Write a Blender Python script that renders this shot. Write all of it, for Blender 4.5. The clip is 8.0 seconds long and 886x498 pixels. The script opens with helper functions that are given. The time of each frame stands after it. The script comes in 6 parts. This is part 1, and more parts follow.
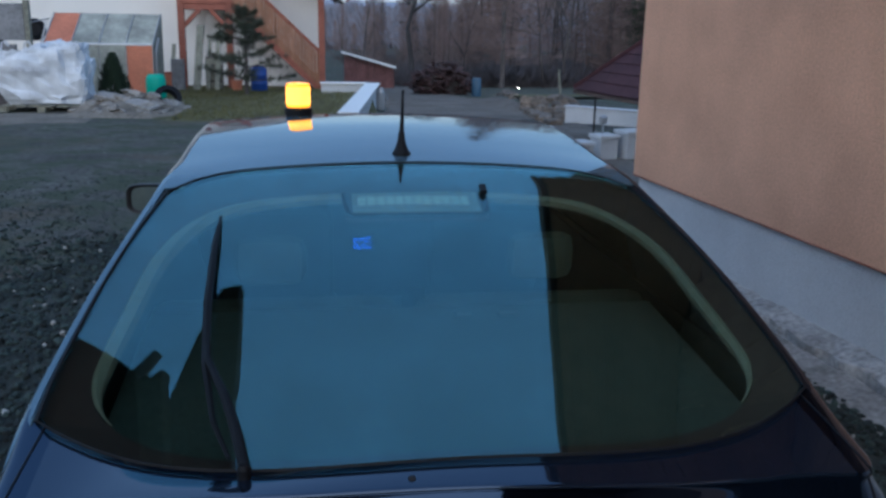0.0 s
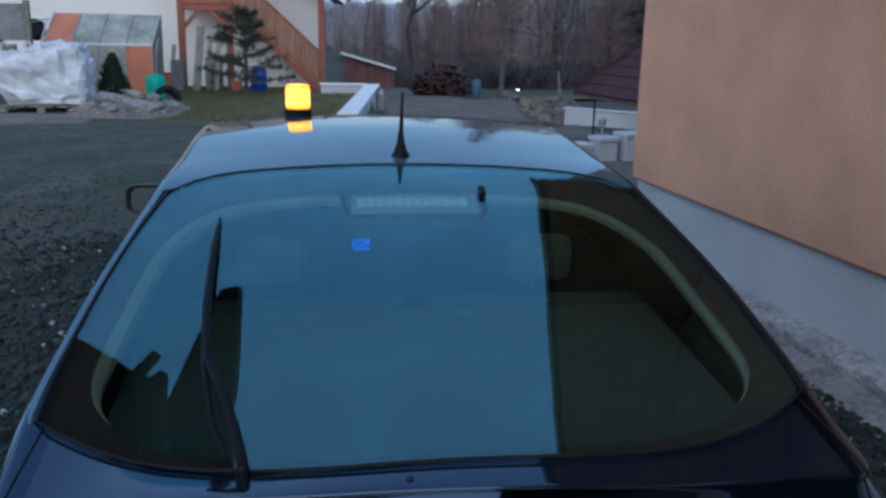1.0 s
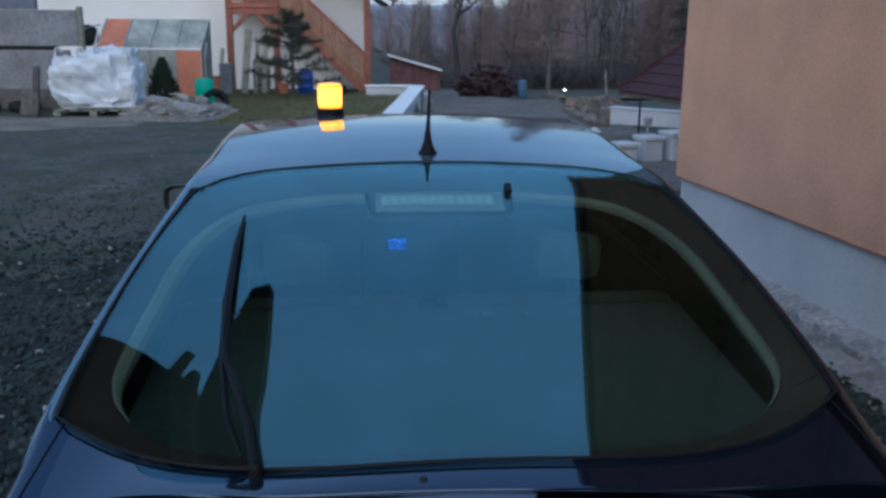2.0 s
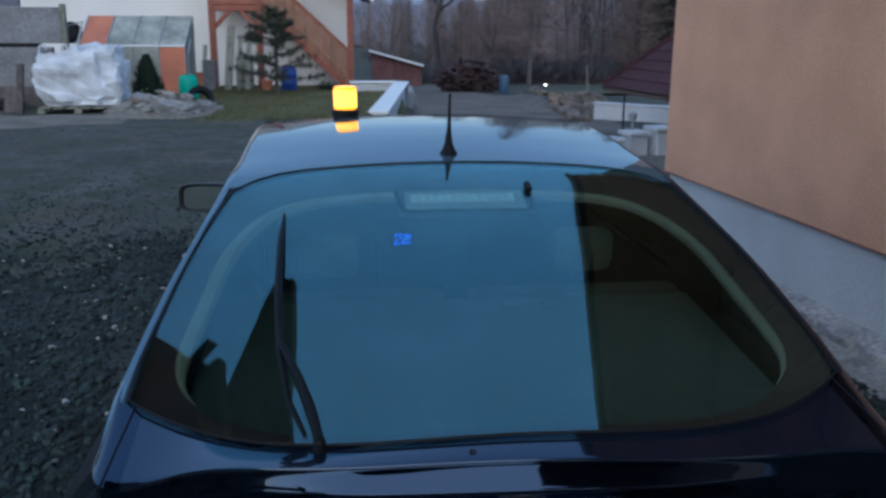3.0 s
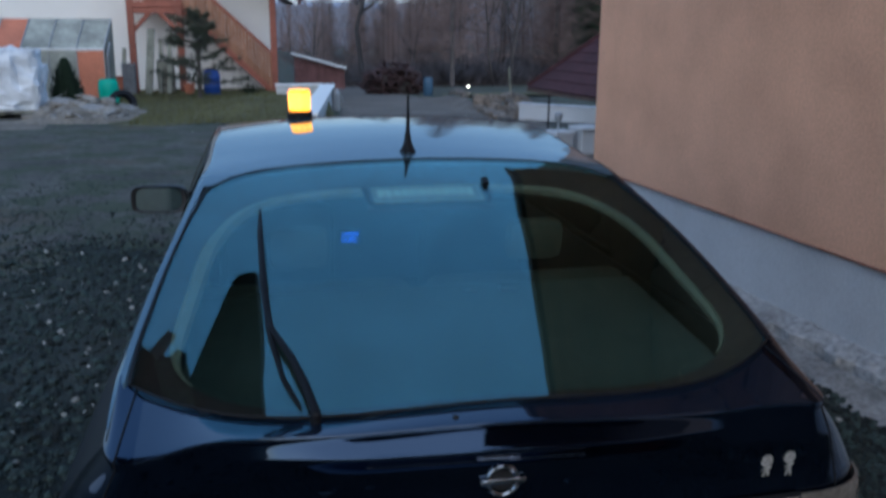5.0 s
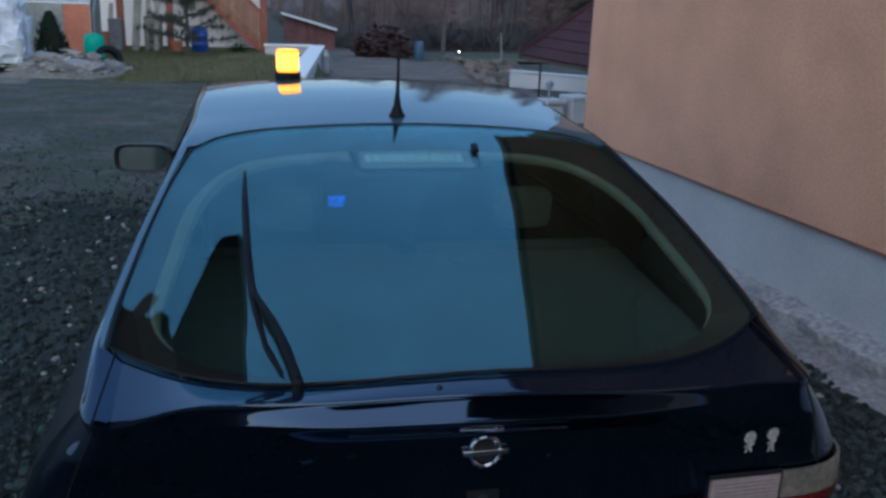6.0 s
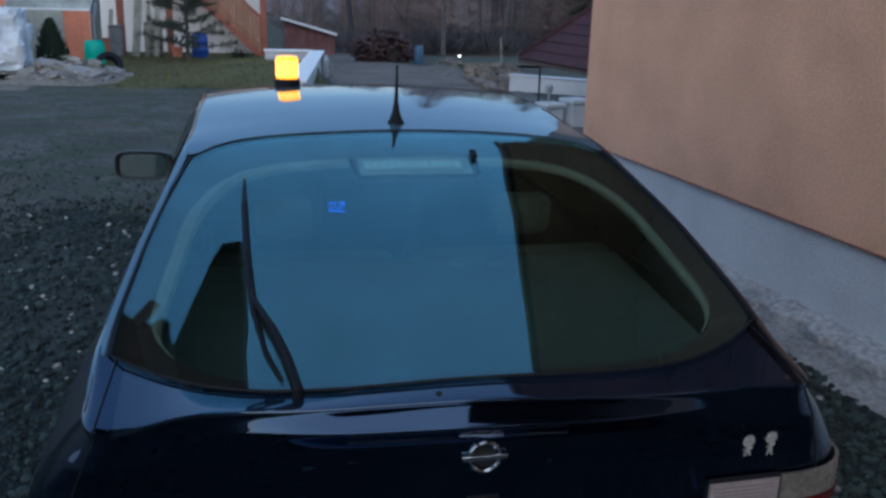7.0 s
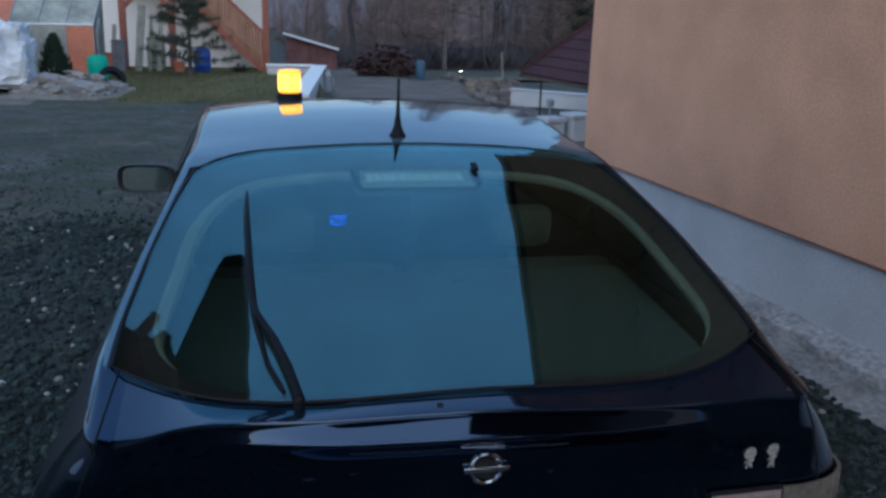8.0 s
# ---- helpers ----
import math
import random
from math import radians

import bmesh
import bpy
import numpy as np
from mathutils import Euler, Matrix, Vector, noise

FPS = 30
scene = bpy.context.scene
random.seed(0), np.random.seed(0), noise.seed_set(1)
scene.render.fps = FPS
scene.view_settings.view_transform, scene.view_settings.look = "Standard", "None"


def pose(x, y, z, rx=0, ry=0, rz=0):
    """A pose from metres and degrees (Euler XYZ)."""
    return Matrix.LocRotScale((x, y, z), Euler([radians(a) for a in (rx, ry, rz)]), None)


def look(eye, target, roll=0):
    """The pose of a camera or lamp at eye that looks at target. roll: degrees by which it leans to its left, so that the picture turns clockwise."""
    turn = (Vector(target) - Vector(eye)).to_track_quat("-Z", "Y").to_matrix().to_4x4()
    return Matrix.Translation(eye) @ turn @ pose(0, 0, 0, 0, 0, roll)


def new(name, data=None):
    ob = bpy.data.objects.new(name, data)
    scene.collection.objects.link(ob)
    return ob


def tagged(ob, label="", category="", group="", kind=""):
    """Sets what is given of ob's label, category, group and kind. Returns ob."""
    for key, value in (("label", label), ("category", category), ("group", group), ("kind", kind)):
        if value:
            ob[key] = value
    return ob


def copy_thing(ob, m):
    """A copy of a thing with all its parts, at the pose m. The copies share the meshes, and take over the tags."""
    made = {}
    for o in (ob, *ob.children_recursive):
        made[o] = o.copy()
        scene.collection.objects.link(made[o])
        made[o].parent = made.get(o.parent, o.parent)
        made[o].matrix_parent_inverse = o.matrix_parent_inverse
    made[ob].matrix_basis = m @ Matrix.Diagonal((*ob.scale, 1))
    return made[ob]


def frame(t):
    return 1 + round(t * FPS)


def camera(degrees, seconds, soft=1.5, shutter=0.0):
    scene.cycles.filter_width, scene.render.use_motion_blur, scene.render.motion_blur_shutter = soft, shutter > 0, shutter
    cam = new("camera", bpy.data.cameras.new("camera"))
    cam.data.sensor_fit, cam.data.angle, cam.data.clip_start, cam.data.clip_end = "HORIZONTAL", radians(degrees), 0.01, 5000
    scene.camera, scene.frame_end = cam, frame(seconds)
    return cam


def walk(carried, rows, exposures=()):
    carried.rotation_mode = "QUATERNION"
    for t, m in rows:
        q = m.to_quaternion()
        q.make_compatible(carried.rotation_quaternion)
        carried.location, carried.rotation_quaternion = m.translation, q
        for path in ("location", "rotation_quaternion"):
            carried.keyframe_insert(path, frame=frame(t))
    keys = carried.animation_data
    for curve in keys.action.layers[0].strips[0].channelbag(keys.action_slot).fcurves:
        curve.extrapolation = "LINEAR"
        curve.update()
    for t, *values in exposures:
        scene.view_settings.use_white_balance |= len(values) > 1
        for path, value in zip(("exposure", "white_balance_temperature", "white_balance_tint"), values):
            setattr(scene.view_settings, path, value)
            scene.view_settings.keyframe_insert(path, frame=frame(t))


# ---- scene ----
cam = camera(53.3, 8.0, soft=2.9, shutter=0.5)
EXPOSURE = 0.12
PATH = [
    (0, (-0.243, -1.33, 1.715), (0.042, 0.584, 1.211), 1.1),
    (0.5, (-0.244, -1.349, 1.72), (0.044, 0.567, 1.22), 1.5),
    (1, (-0.243, -1.336, 1.717), (0.044, 0.579, 1.216), 1.3),
    (1.5, (-0.233, -1.333, 1.713), (0.049, 0.582, 1.208), 1.2),
    (2, (-0.185, -1.322, 1.705), (-0.004, 0.606, 1.205), 0.5),
    (2.2, (-0.175, -1.345, 1.71), (-0.005, 0.581, 1.199), -0.0),
    (3.3, (-0.38, -1.522, 1.747), (-0.071, 0.387, 1.237), 1.1),
    (3.5, (-0.403, -1.575, 1.748), (-0.022, 0.321, 1.239), 1.1),
    (4, (-0.427, -1.624, 1.772), (-0.051, 0.298, 1.364), 0.6),
    (4.5, (-0.448, -1.632, 1.762), (-0.071, 0.292, 1.369), 0.8),
    (5, (-0.454, -1.616, 1.754), (-0.061, 0.279, 1.249), 0.4),
    (5.2, (-0.451, -1.584, 1.748), (-0.053, 0.295, 1.191), 1.2),
    (6.3, (-0.448, -1.583, 1.75), (-0.027, 0.285, 1.171), 2.1),
    (6.5, (-0.445, -1.585, 1.755), (-0.025, 0.282, 1.175), 1.9),
    (7, (-0.446, -1.593, 1.758), (-0.028, 0.278, 1.188), 1.7),
    (7.5, (-0.451, -1.596, 1.753), (-0.031, 0.28, 1.201), 2.0),
    (8, (-0.448, -1.601, 1.755), (-0.032, 0.279, 1.216), 1.7),
]
walk(cam, [(t, look(eye, target, roll)) for t, eye, target, roll in PATH], exposures=[(0, EXPOSURE, 6000, 8), (8, EXPOSURE, 6000, 8)])

# ---- world and light: an overcast dusk ----
world = bpy.data.worlds.new("dusk_sky")
scene.world = world
world.use_nodes = True
wn = world.node_tree
sky = wn.nodes.new("ShaderNodeTexSky")
sky.sky_type = 'NISHITA'
sky.sun_disc = False
sky.sun_elevation = radians(28)
sky.sun_rotation = radians(200)
sky.air_density = 1.3
sky.dust_density = 0.8
wn.links.new(sky.outputs[0], wn.nodes["Background"].inputs[0])
wn.nodes["Background"].inputs[1].default_value = 0.055
# the even veil of cloud over the whole dome
veil = wn.nodes.new("ShaderNodeBackground")
veil.inputs[0].default_value = (0.19, 0.345, 0.62, 1)
veil.inputs[1].default_value = 0.80
both = wn.nodes.new("ShaderNodeAddShader")
wn.links.new(wn.nodes["Background"].outputs[0], both.inputs[0])
wn.links.new(veil.outputs[0], both.inputs[1])
wn.links.new(both.outputs[0], wn.nodes["World Output"].inputs[0])
sun_data = bpy.data.lights.new("sun", 'SUN')
sun_data.energy = 1.6
sun_data.angle = radians(110)
sun_data.color = (1.0, 0.90, 0.80)
sun = new("sun", sun_data)
sun.matrix_world = look((-7, -24, 9), (0, 4, 0))


# ---- materials ----
def mat(name, color, rough=0.6, metal=0.0, grain=0.0, grain_scale=40.0, stain=0.0, stain_scale=1.5, bump=0.0, bump_scale=60.0,
        coat=0.0, emit=None, emit_strength=0.0, spec=0.5, per_piece=0.0, island=False):
    """A principled surface with fine grain, larger stains and a relief, in object space."""
    m = bpy.data.materials.new(name)
    m.use_nodes = True
    nt = m.node_tree
    b = nt.nodes["Principled BSDF"]
    b.inputs["Roughness"].default_value = rough
    b.inputs["Metallic"].default_value = metal
    b.inputs["Specular IOR Level"].default_value = spec
    b.inputs["Coat Weight"].default_value = coat
    b.inputs["Coat Roughness"].default_value = 0.02
    co = nt.nodes.new("ShaderNodeTexCoord").outputs["Object"]
    col = None

    def noise_node(scale, detail):
        n = nt.nodes.new("ShaderNodeTexNoise")
        n.inputs["Scale"].default_value = scale
        n.inputs["Detail"].default_value = detail
        nt.links.new(co, n.inputs["Vector"])
        return n.outputs["Fac"]

    def shade(col, fac, amount):
        ramp = nt.nodes.new("ShaderNodeMapRange")
        ramp.inputs["From Min"].default_value = 0.3
        ramp.inputs["From Max"].default_value = 0.7
        ramp.inputs["To Min"].default_value = 1 - amount
        ramp.inputs["To Max"].default_value = 1 + amount
        nt.links.new(fac, ramp.inputs["Value"])
        mix = nt.nodes.new("ShaderNodeMix")
        mix.data_type, mix.blend_type = 'RGBA', 'MULTIPLY'
        mix.inputs[0].default_value = 1
        if col is None:
            mix.inputs[6].default_value = (*color, 1)
        else:
            nt.links.new(col, mix.inputs[6])
        nt.links.new(ramp.outputs[0], mix.inputs[7])
        return mix.outputs[2]

    if grain:
        col = shade(col, noise_node(grain_scale, 6), grain)
    if stain:
        col = shade(col, noise_node(stain_scale, 4), stain)
    if per_piece:
        if island:
            rnd = nt.nodes.new("ShaderNodeNewGeometry").outputs["Random Per Island"]
        else:
            rnd = nt.nodes.new("ShaderNodeObjectInfo").outputs["Random"]
        ramp = nt.nodes.new("ShaderNodeMapRange")
        ramp.inputs["To Min"].default_value = 0.3
        ramp.inputs["To Max"].default_value = 0.7
        nt.links.new(rnd, ramp.inputs["Value"])
        col = shade(col, ramp.outputs[0], per_piece)
    if col is None:
        b.inputs["Base Color"].default_value = (*color, 1)
    else:
        nt.links.new(col, b.inputs["Base Color"])
    if bump:
        bn = nt.nodes.new("ShaderNodeBump")
        bn.inputs["Strength"].default_value = bump
        bn.inputs["Distance"].default_value = 0.02
        nt.links.new(noise_node(bump_scale, 5), bn.inputs["Height"])
        nt.links.new(bn.outputs[0], b.inputs["Normal"])
    if emit:
        b.inputs["Emission Color"].default_value = (*emit, 1)
        b.inputs["Emission Strength"].default_value = emit_strength
    return m


def pane_mat(name, tint, ior, rough=0.0, gloss=(0.8, 0.8, 0.8), film=0.0):
    """Tinted pane: clear through, mirror by Fresnel; film: dulling by a mottled film of grime."""
    m = bpy.data.materials.new(name)
    m.use_nodes = True
    nt = m.node_tree
    nt.nodes.remove(nt.nodes["Principled BSDF"])
    tr, gl = nt.nodes.new("ShaderNodeBsdfTransparent"), nt.nodes.new("ShaderNodeBsdfGlossy")
    tr.inputs[0].default_value = (*tint, 1)
    gl.inputs["Roughness"].default_value = rough
    gl.inputs[0].default_value = (*gloss, 1)
    if film:
        co = nt.nodes.new("ShaderNodeTexCoord").outputs["Object"]
        last = None
        for scale, amount in ((5.0, film), (38.0, film * 0.8), (150.0, film * 0.6)):
            n, r = nt.nodes.new("ShaderNodeTexNoise"), nt.nodes.new("ShaderNodeMapRange")
            n.inputs["Scale"].default_value, n.inputs["Detail"].default_value = scale, 5
            nt.links.new(co, n.inputs["Vector"])
            nt.links.new(n.outputs["Fac"], r.inputs["Value"])
            r.inputs["From Min"].default_value, r.inputs["From Max"].default_value = 0.3, 0.7
            r.inputs["To Min"].default_value, r.inputs["To Max"].default_value = 1 - amount, 1 + amount * 0.8
            mu = nt.nodes.new("ShaderNodeMix")
            mu.data_type, mu.blend_type = 'RGBA', 'MULTIPLY'
            mu.inputs["Factor"].default_value = 1
            ins = [i for i in mu.inputs if i.type == 'RGBA']
            ins[0].default_value = (*gloss, 1)
            if last:
                nt.links.new(last, ins[0])
            nt.links.new(r.outputs[0], ins[1])
            last = [o for o in mu.outputs if o.type == 'RGBA'][0]
        nt.links.new(last, gl.inputs[0])
    lw = nt.nodes.new("ShaderNodeLayerWeight")
    lw.inputs["Blend"].default_value = 0.5
    po = nt.nodes.new("ShaderNodeMath")
    po.operation = 'POWER'
    po.inputs[1].default_value = 4.0
    nt.links.new(lw.outputs["Facing"], po.inputs[0])
    fr = nt.nodes.new("ShaderNodeMapRange")
    fr.inputs["To Min"].default_value = ior
    nt.links.new(po.outputs[0], fr.inputs["Value"])
    mx = nt.nodes.new("ShaderNodeMixShader")
    nt.links.new(fr.outputs[0], mx.inputs[0])
    nt.links.new(tr.outputs[0], mx.inputs[1])
    nt.links.new(gl.outputs[0], mx.inputs[2])
    nt.links.new(mx.outputs[0], nt.nodes["Material Output"].inputs[0])
    return m


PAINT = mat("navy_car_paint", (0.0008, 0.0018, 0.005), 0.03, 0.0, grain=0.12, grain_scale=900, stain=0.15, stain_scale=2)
# pale sky reflection is painted into the base colour of this navy
SKYLIT_PAINT = mat("sky_sheen_navy_paint", (0.075, 0.125, 0.165), 0.04, 0.0, grain=0.2, grain_scale=300, stain=0.15, stain_scale=2)
# a fainter sky reflection is painted into the deck's base colour
SKYLIT_DECK_PAINT = mat("faint_sheen_navy_paint", (0.008, 0.013, 0.024), 0.04, 0.0, grain=0.2, grain_scale=300, stain=0.15, stain_scale=2)
for m, ior, tint in ((SKYLIT_DECK_PAINT, 1.98, (0.55, 0.72, 1.0, 1)), (PAINT, 1.95, (0.40, 0.62, 1.0, 1)), (SKYLIT_PAINT, 2.5, (0.64, 0.86, 1.0, 1))):
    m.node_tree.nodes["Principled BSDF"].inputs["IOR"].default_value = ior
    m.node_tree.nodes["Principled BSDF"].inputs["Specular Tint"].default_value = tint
# same navy made dull to hold back reflections of the house wall
DULL_PAINT = mat("dull_navy_paint", (0.006, 0.008, 0.015), 0.38, 0.0, grain=0.25, grain_scale=120, stain=0.3, stain_scale=3, spec=0.3)
RUBBER = mat("black_rubber", (0.009, 0.010, 0.013), 0.55, grain=0.2, grain_scale=80, spec=0.2)
PLASTIC = mat("black_plastic", (0.008, 0.008, 0.009), 0.5, grain=0.15, grain_scale=200)
FRIT = mat("dark_brown_lining", (0.056, 0.024, 0.026), 0.8, grain=0.1, grain_scale=60)
TRIM = mat("pale_grey_trim", (0.26, 0.23, 0.20), 0.7, grain=0.08, grain_scale=50)
FABRIC = mat("grey_seat_fabric", (0.060, 0.063, 0.056), 0.95, grain=0.3, grain_scale=120, stain=0.15, stain_scale=6, bump=0.3, bump_scale=200)
CARPET = mat("grey_carpet", (0.070, 0.078, 0.074), 1.0, grain=0.35, grain_scale=150)
DASH = mat("grey_dashboard", (0.06, 0.063, 0.064), 0.7, grain=0.15, grain_scale=90)
CHROME = mat("chrome", (0.75, 0.76, 0.78), 0.12, 1.0, grain=0.05, grain_scale=60)
MIRROR = mat("dim_mirror", (0.46, 0.53, 0.51), 0.06, 1.0, grain=0.05, grain_scale=30)
ALLOY = mat("silver_rim", (0.45, 0.46, 0.48), 0.35, 0.8, grain=0.1, grain_scale=50)
DARK_GLASS = pane_mat("dark_tinted_glass", (0.07, 0.085, 0.08), 0.06)
LENS_CLEAR = mat("clear_ribbed_lens", (0.6, 0.61, 0.59), 0.4, grain=0.1, grain_scale=80)
GLASS = pane_mat("tinted_glass", (0.78, 0.90, 0.85), 0.14, gloss=(0.51, 0.87, 0.96), film=0.11)
LENS_RED = mat("red_lamp_lens", (0.10, 0.008, 0.008), 0.12, coat=0.6, grain=0.1, grain_scale=90)
LENS_PALE = mat("pale_ribbed_lens", (0.30, 0.25, 0.245), 0.2, coat=0.5, grain=0.12, grain_scale=70)
LENS_SMOKE = mat("smoky_lamp_lens", (0.15, 0.135, 0.12), 0.16, grain=0.25, grain_scale=60, stain=0.2, stain_scale=12, spec=0.4)
STICKER = mat("white_sticker", (0.28, 0.28, 0.27), 0.5, grain=0.75, grain_scale=160)
AMBER = mat("lit_amber_lens", (0.8, 0.3, 0.03), 0.25, emit=(1.0, 0.36, 0.02), emit_strength=1.9)
AMBER_HOT = mat("bright_amber_ring", (0.8, 0.4, 0.06), 0.25, emit=(1.0, 0.45, 0.07), emit_strength=4.0)
BLUE_LED = mat("blue_display_light", (0.02, 0.05, 0.4), 0.3, emit=(0.008, 0.11, 1.0), emit_strength=7.0)
RENDER_ORANGE = mat("orange_render", (0.73, 0.40, 0.26), 0.95, grain=0.11, grain_scale=60, stain=0.10, stain_scale=2.2, bump=0.5, bump_scale=95)
RENDER_WHITE = mat("white_render", (0.54, 0.56, 0.585), 0.95, grain=0.11, grain_scale=80, stain=0.10, stain_scale=1.6, bump=0.6, bump_scale=100)
PLASTER = mat("white_facade_plaster", (0.86, 0.845, 0.82), 0.95, grain=0.03, grain_scale=60, stain=0.05, stain_scale=0.5, bump=0.2, bump_scale=120)
CONCRETE = mat("grey_concrete", (0.29, 0.285, 0.28), 0.95, grain=0.3, grain_scale=35, stain=0.25, stain_scale=4, bump=0.8, bump_scale=45)
DIRT_RENDER = mat("splashed_render_rubble", (0.37, 0.365, 0.36), 0.95, grain=0.35, grain_scale=30, stain=0.3, stain_scale=5, bump=0.9, bump_scale=40)
WOOD_RED = mat("red_brown_stained_wood", (0.30, 0.095, 0.062), 0.6, grain=0.2, grain_scale=25, stain=0.2, stain_scale=3, per_piece=0.12)
WOOD_TAN = mat("tan_stained_boards", (0.30, 0.145, 0.085), 0.7, grain=0.25, grain_scale=18, stain=0.2, stain_scale=2, per_piece=0.2)
WOOD_GREY = mat("weathered_grey_wood", (0.21, 0.21, 0.17), 0.9, grain=0.3, grain_scale=18, stain=0.25, stain_scale=3, bump=0.4, bump_scale=30, per_piece=0.2)
WOOD_DARK = mat("dark_red_brown_boards", (0.17, 0.075, 0.07), 0.8, grain=0.25, grain_scale=12, stain=0.2, stain_scale=2, per_piece=0.15)
ROOF_BROWN = mat("dark_brown_roof", (0.09, 0.06, 0.05), 0.8, grain=0.3, grain_scale=12, stain=0.2, stain_scale=2)
ROOF_PURPLE = mat("dark_red_metal_roof", (0.056, 0.020, 0.025), 0.9, grain=0.2, grain_scale=20, stain=0.2, stain_scale=1.5, per_piece=0.12)
FLASHING = mat("white_metal_flashing", (0.8, 0.8, 0.8), 0.4, grain=0.05, grain_scale=20)
STEEL = mat("galvanised_steel", (0.4, 0.41, 0.42), 0.45, 0.7, grain=0.15, grain_scale=40)
ORANGE_PANEL = mat("orange_sheet", (0.55, 0.19, 0.11), 0.6, grain=0.1, grain_scale=15, stain=0.12, stain_scale=2.5)
GREY_PANEL = mat("cloudy_polycarbonate", (0.30, 0.315, 0.28), 0.6, grain=0.15, grain_scale=10, stain=0.35, stain_scale=2)
WHITE_BAG = mat("white_woven_plastic", (0.62, 0.66, 0.71), 0.7, grain=0.06, grain_scale=120, stain=0.2, stain_scale=4, bump=0.4, bump_scale=90)
BAG_PRINT = mat("faded_grey_print", (0.52, 0.55, 0.60), 0.8, grain=0.3, grain_scale=40)
GREEN_BARREL = mat("turquoise_green_plastic", (0.0, 0.42, 0.30), 0.45, grain=0.06, grain_scale=30, stain=0.1, stain_scale=4)
BLUE_BARREL = mat("blue_plastic", (0.01, 0.06, 0.28), 0.45, grain=0.08, grain_scale=30)
BLUE_PALE = mat("pale_blue_plastic", (0.04, 0.10, 0.17), 0.5, grain=0.08, grain_scale=30)
STONE = mat("gravel_stone", (0.022, 0.035, 0.032), 0.9, grain=0.25, grain_scale=60, per_piece=0.8, island=True)
PALE_STONE = mat("pale_pebble", (0.30, 0.30, 0.28), 0.9, grain=0.2, grain_scale=60, per_piece=0.4, island=True)
ADDED_CLADDING = mat("added_brown_cladding", (0.15, 0.085, 0.055), 0.85, grain=0.25, grain_scale=14, stain=0.2, stain_scale=2, per_piece=0.15)
SOFFIT = mat("brown_stained_boards", (0.33, 0.17, 0.10), 0.8, grain=0.15, grain_scale=20, stain=0.12, stain_scale=2, per_piece=0.08)
RUBBLE = mat("rubble_stone", (0.21, 0.20, 0.185), 0.95, grain=0.3, grain_scale=12, per_piece=0.25, stain=0.2, stain_scale=3, island=True)
EARTH = mat("dry_earth", (0.17, 0.15, 0.125), 1.0, grain=0.35, grain_scale=14, stain=0.3, stain_scale=1.6, bump=0.8, bump_scale=20)
LAWN = mat("dull_winter_grass", (0.088, 0.084, 0.036), 1.0, grain=0.35, grain_scale=9, stain=0.3, stain_scale=0.8, bump=0.6, bump_scale=30)
BLADE = mat("grass_blade", (0.112, 0.112, 0.046), 0.9, per_piece=0.4, island=True)
BARK = mat("grey_brown_bark", (0.105, 0.092, 0.09), 0.95, grain=0.3, grain_scale=6, stain=0.2, stain_scale=1, per_piece=0.25)
TWIG = mat("brown_twigs", (0.215, 0.155, 0.142), 0.95, per_piece=0.3, grain=0.2, grain_scale=2)
NEEDLE = mat("dark_needles", (0.022, 0.045, 0.024), 0.8, per_piece=0.3, grain=0.3, grain_scale=5)
PINE_NEEDLE = mat("pine_needles", (0.085, 0.105, 0.08), 0.8, grain=0.3, grain_scale=8)
HEDGE = mat("thuja_leaves", (0.02, 0.04, 0.02), 0.85, grain=0.3, grain_scale=20)
LOG_END = mat("cut_log", (0.062, 0.034, 0.034), 0.9, grain=0.3, grain_scale=14, per_piece=0.4)
UNDERGROWTH = mat("brown_undergrowth", (0.115, 0.098, 0.10), 0.95, per_piece=0.4, grain=0.2, grain_scale=2, island=True)
DARK_TWIG = mat("dark_twigs", (0.055, 0.053, 0.055), 0.95, grain=0.3, grain_scale=5)
# distance haze is put into this pale blue twig colour
FAR_TWIG = mat("haze_tinted_twigs", (0.25, 0.26, 0.32), 1.0, per_piece=0.25, island=True)
# the ridge's blue is air haze painted into its colour
FAR_RIDGE = mat("haze_tinted_ridge", (0.27, 0.31, 0.40), 1.0, grain=0.2, grain_scale=0.02, stain=0.15, stain_scale=0.004)
GREY_BOARD = mat("weathered_grey_panel", (0.21, 0.215, 0.225), 0.95, grain=0.2, grain_scale=14, stain=0.25, stain_scale=1.5, bump=0.5, bump_scale=30)
BLUE_GREY = mat("blue_grey_panel", (0.13, 0.145, 0.19), 0.8, grain=0.15, grain_scale=12, stain=0.2, stain_scale=1.5)
BROWN_STONE = mat("brown_edging_stone", (0.14, 0.115, 0.095), 0.95, grain=0.35, grain_scale=12, stain=0.3, stain_scale=3, per_piece=0.35)
LAMP_WHITE = mat("garden_lamp_light", (0.9, 0.9, 0.85), 0.4, emit=(1.0, 0.95, 0.8), emit_strength=12.0)

GRAVEL_BED = mat("coarse_gravel_bed", (0.009, 0.017, 0.016), 1.0, grain=0.6, grain_scale=55, stain=0.35, stain_scale=1.3, bump=1.0, bump_scale=55)
# ground: dark gravelly earth, finer and browner further off
GROUND = mat("dark_gravel_ground", (0.080, 0.080, 0.073), 1.0, grain=0.6, grain_scale=14, stain=0.5, stain_scale=0.8, bump=1.0, bump_scale=24)


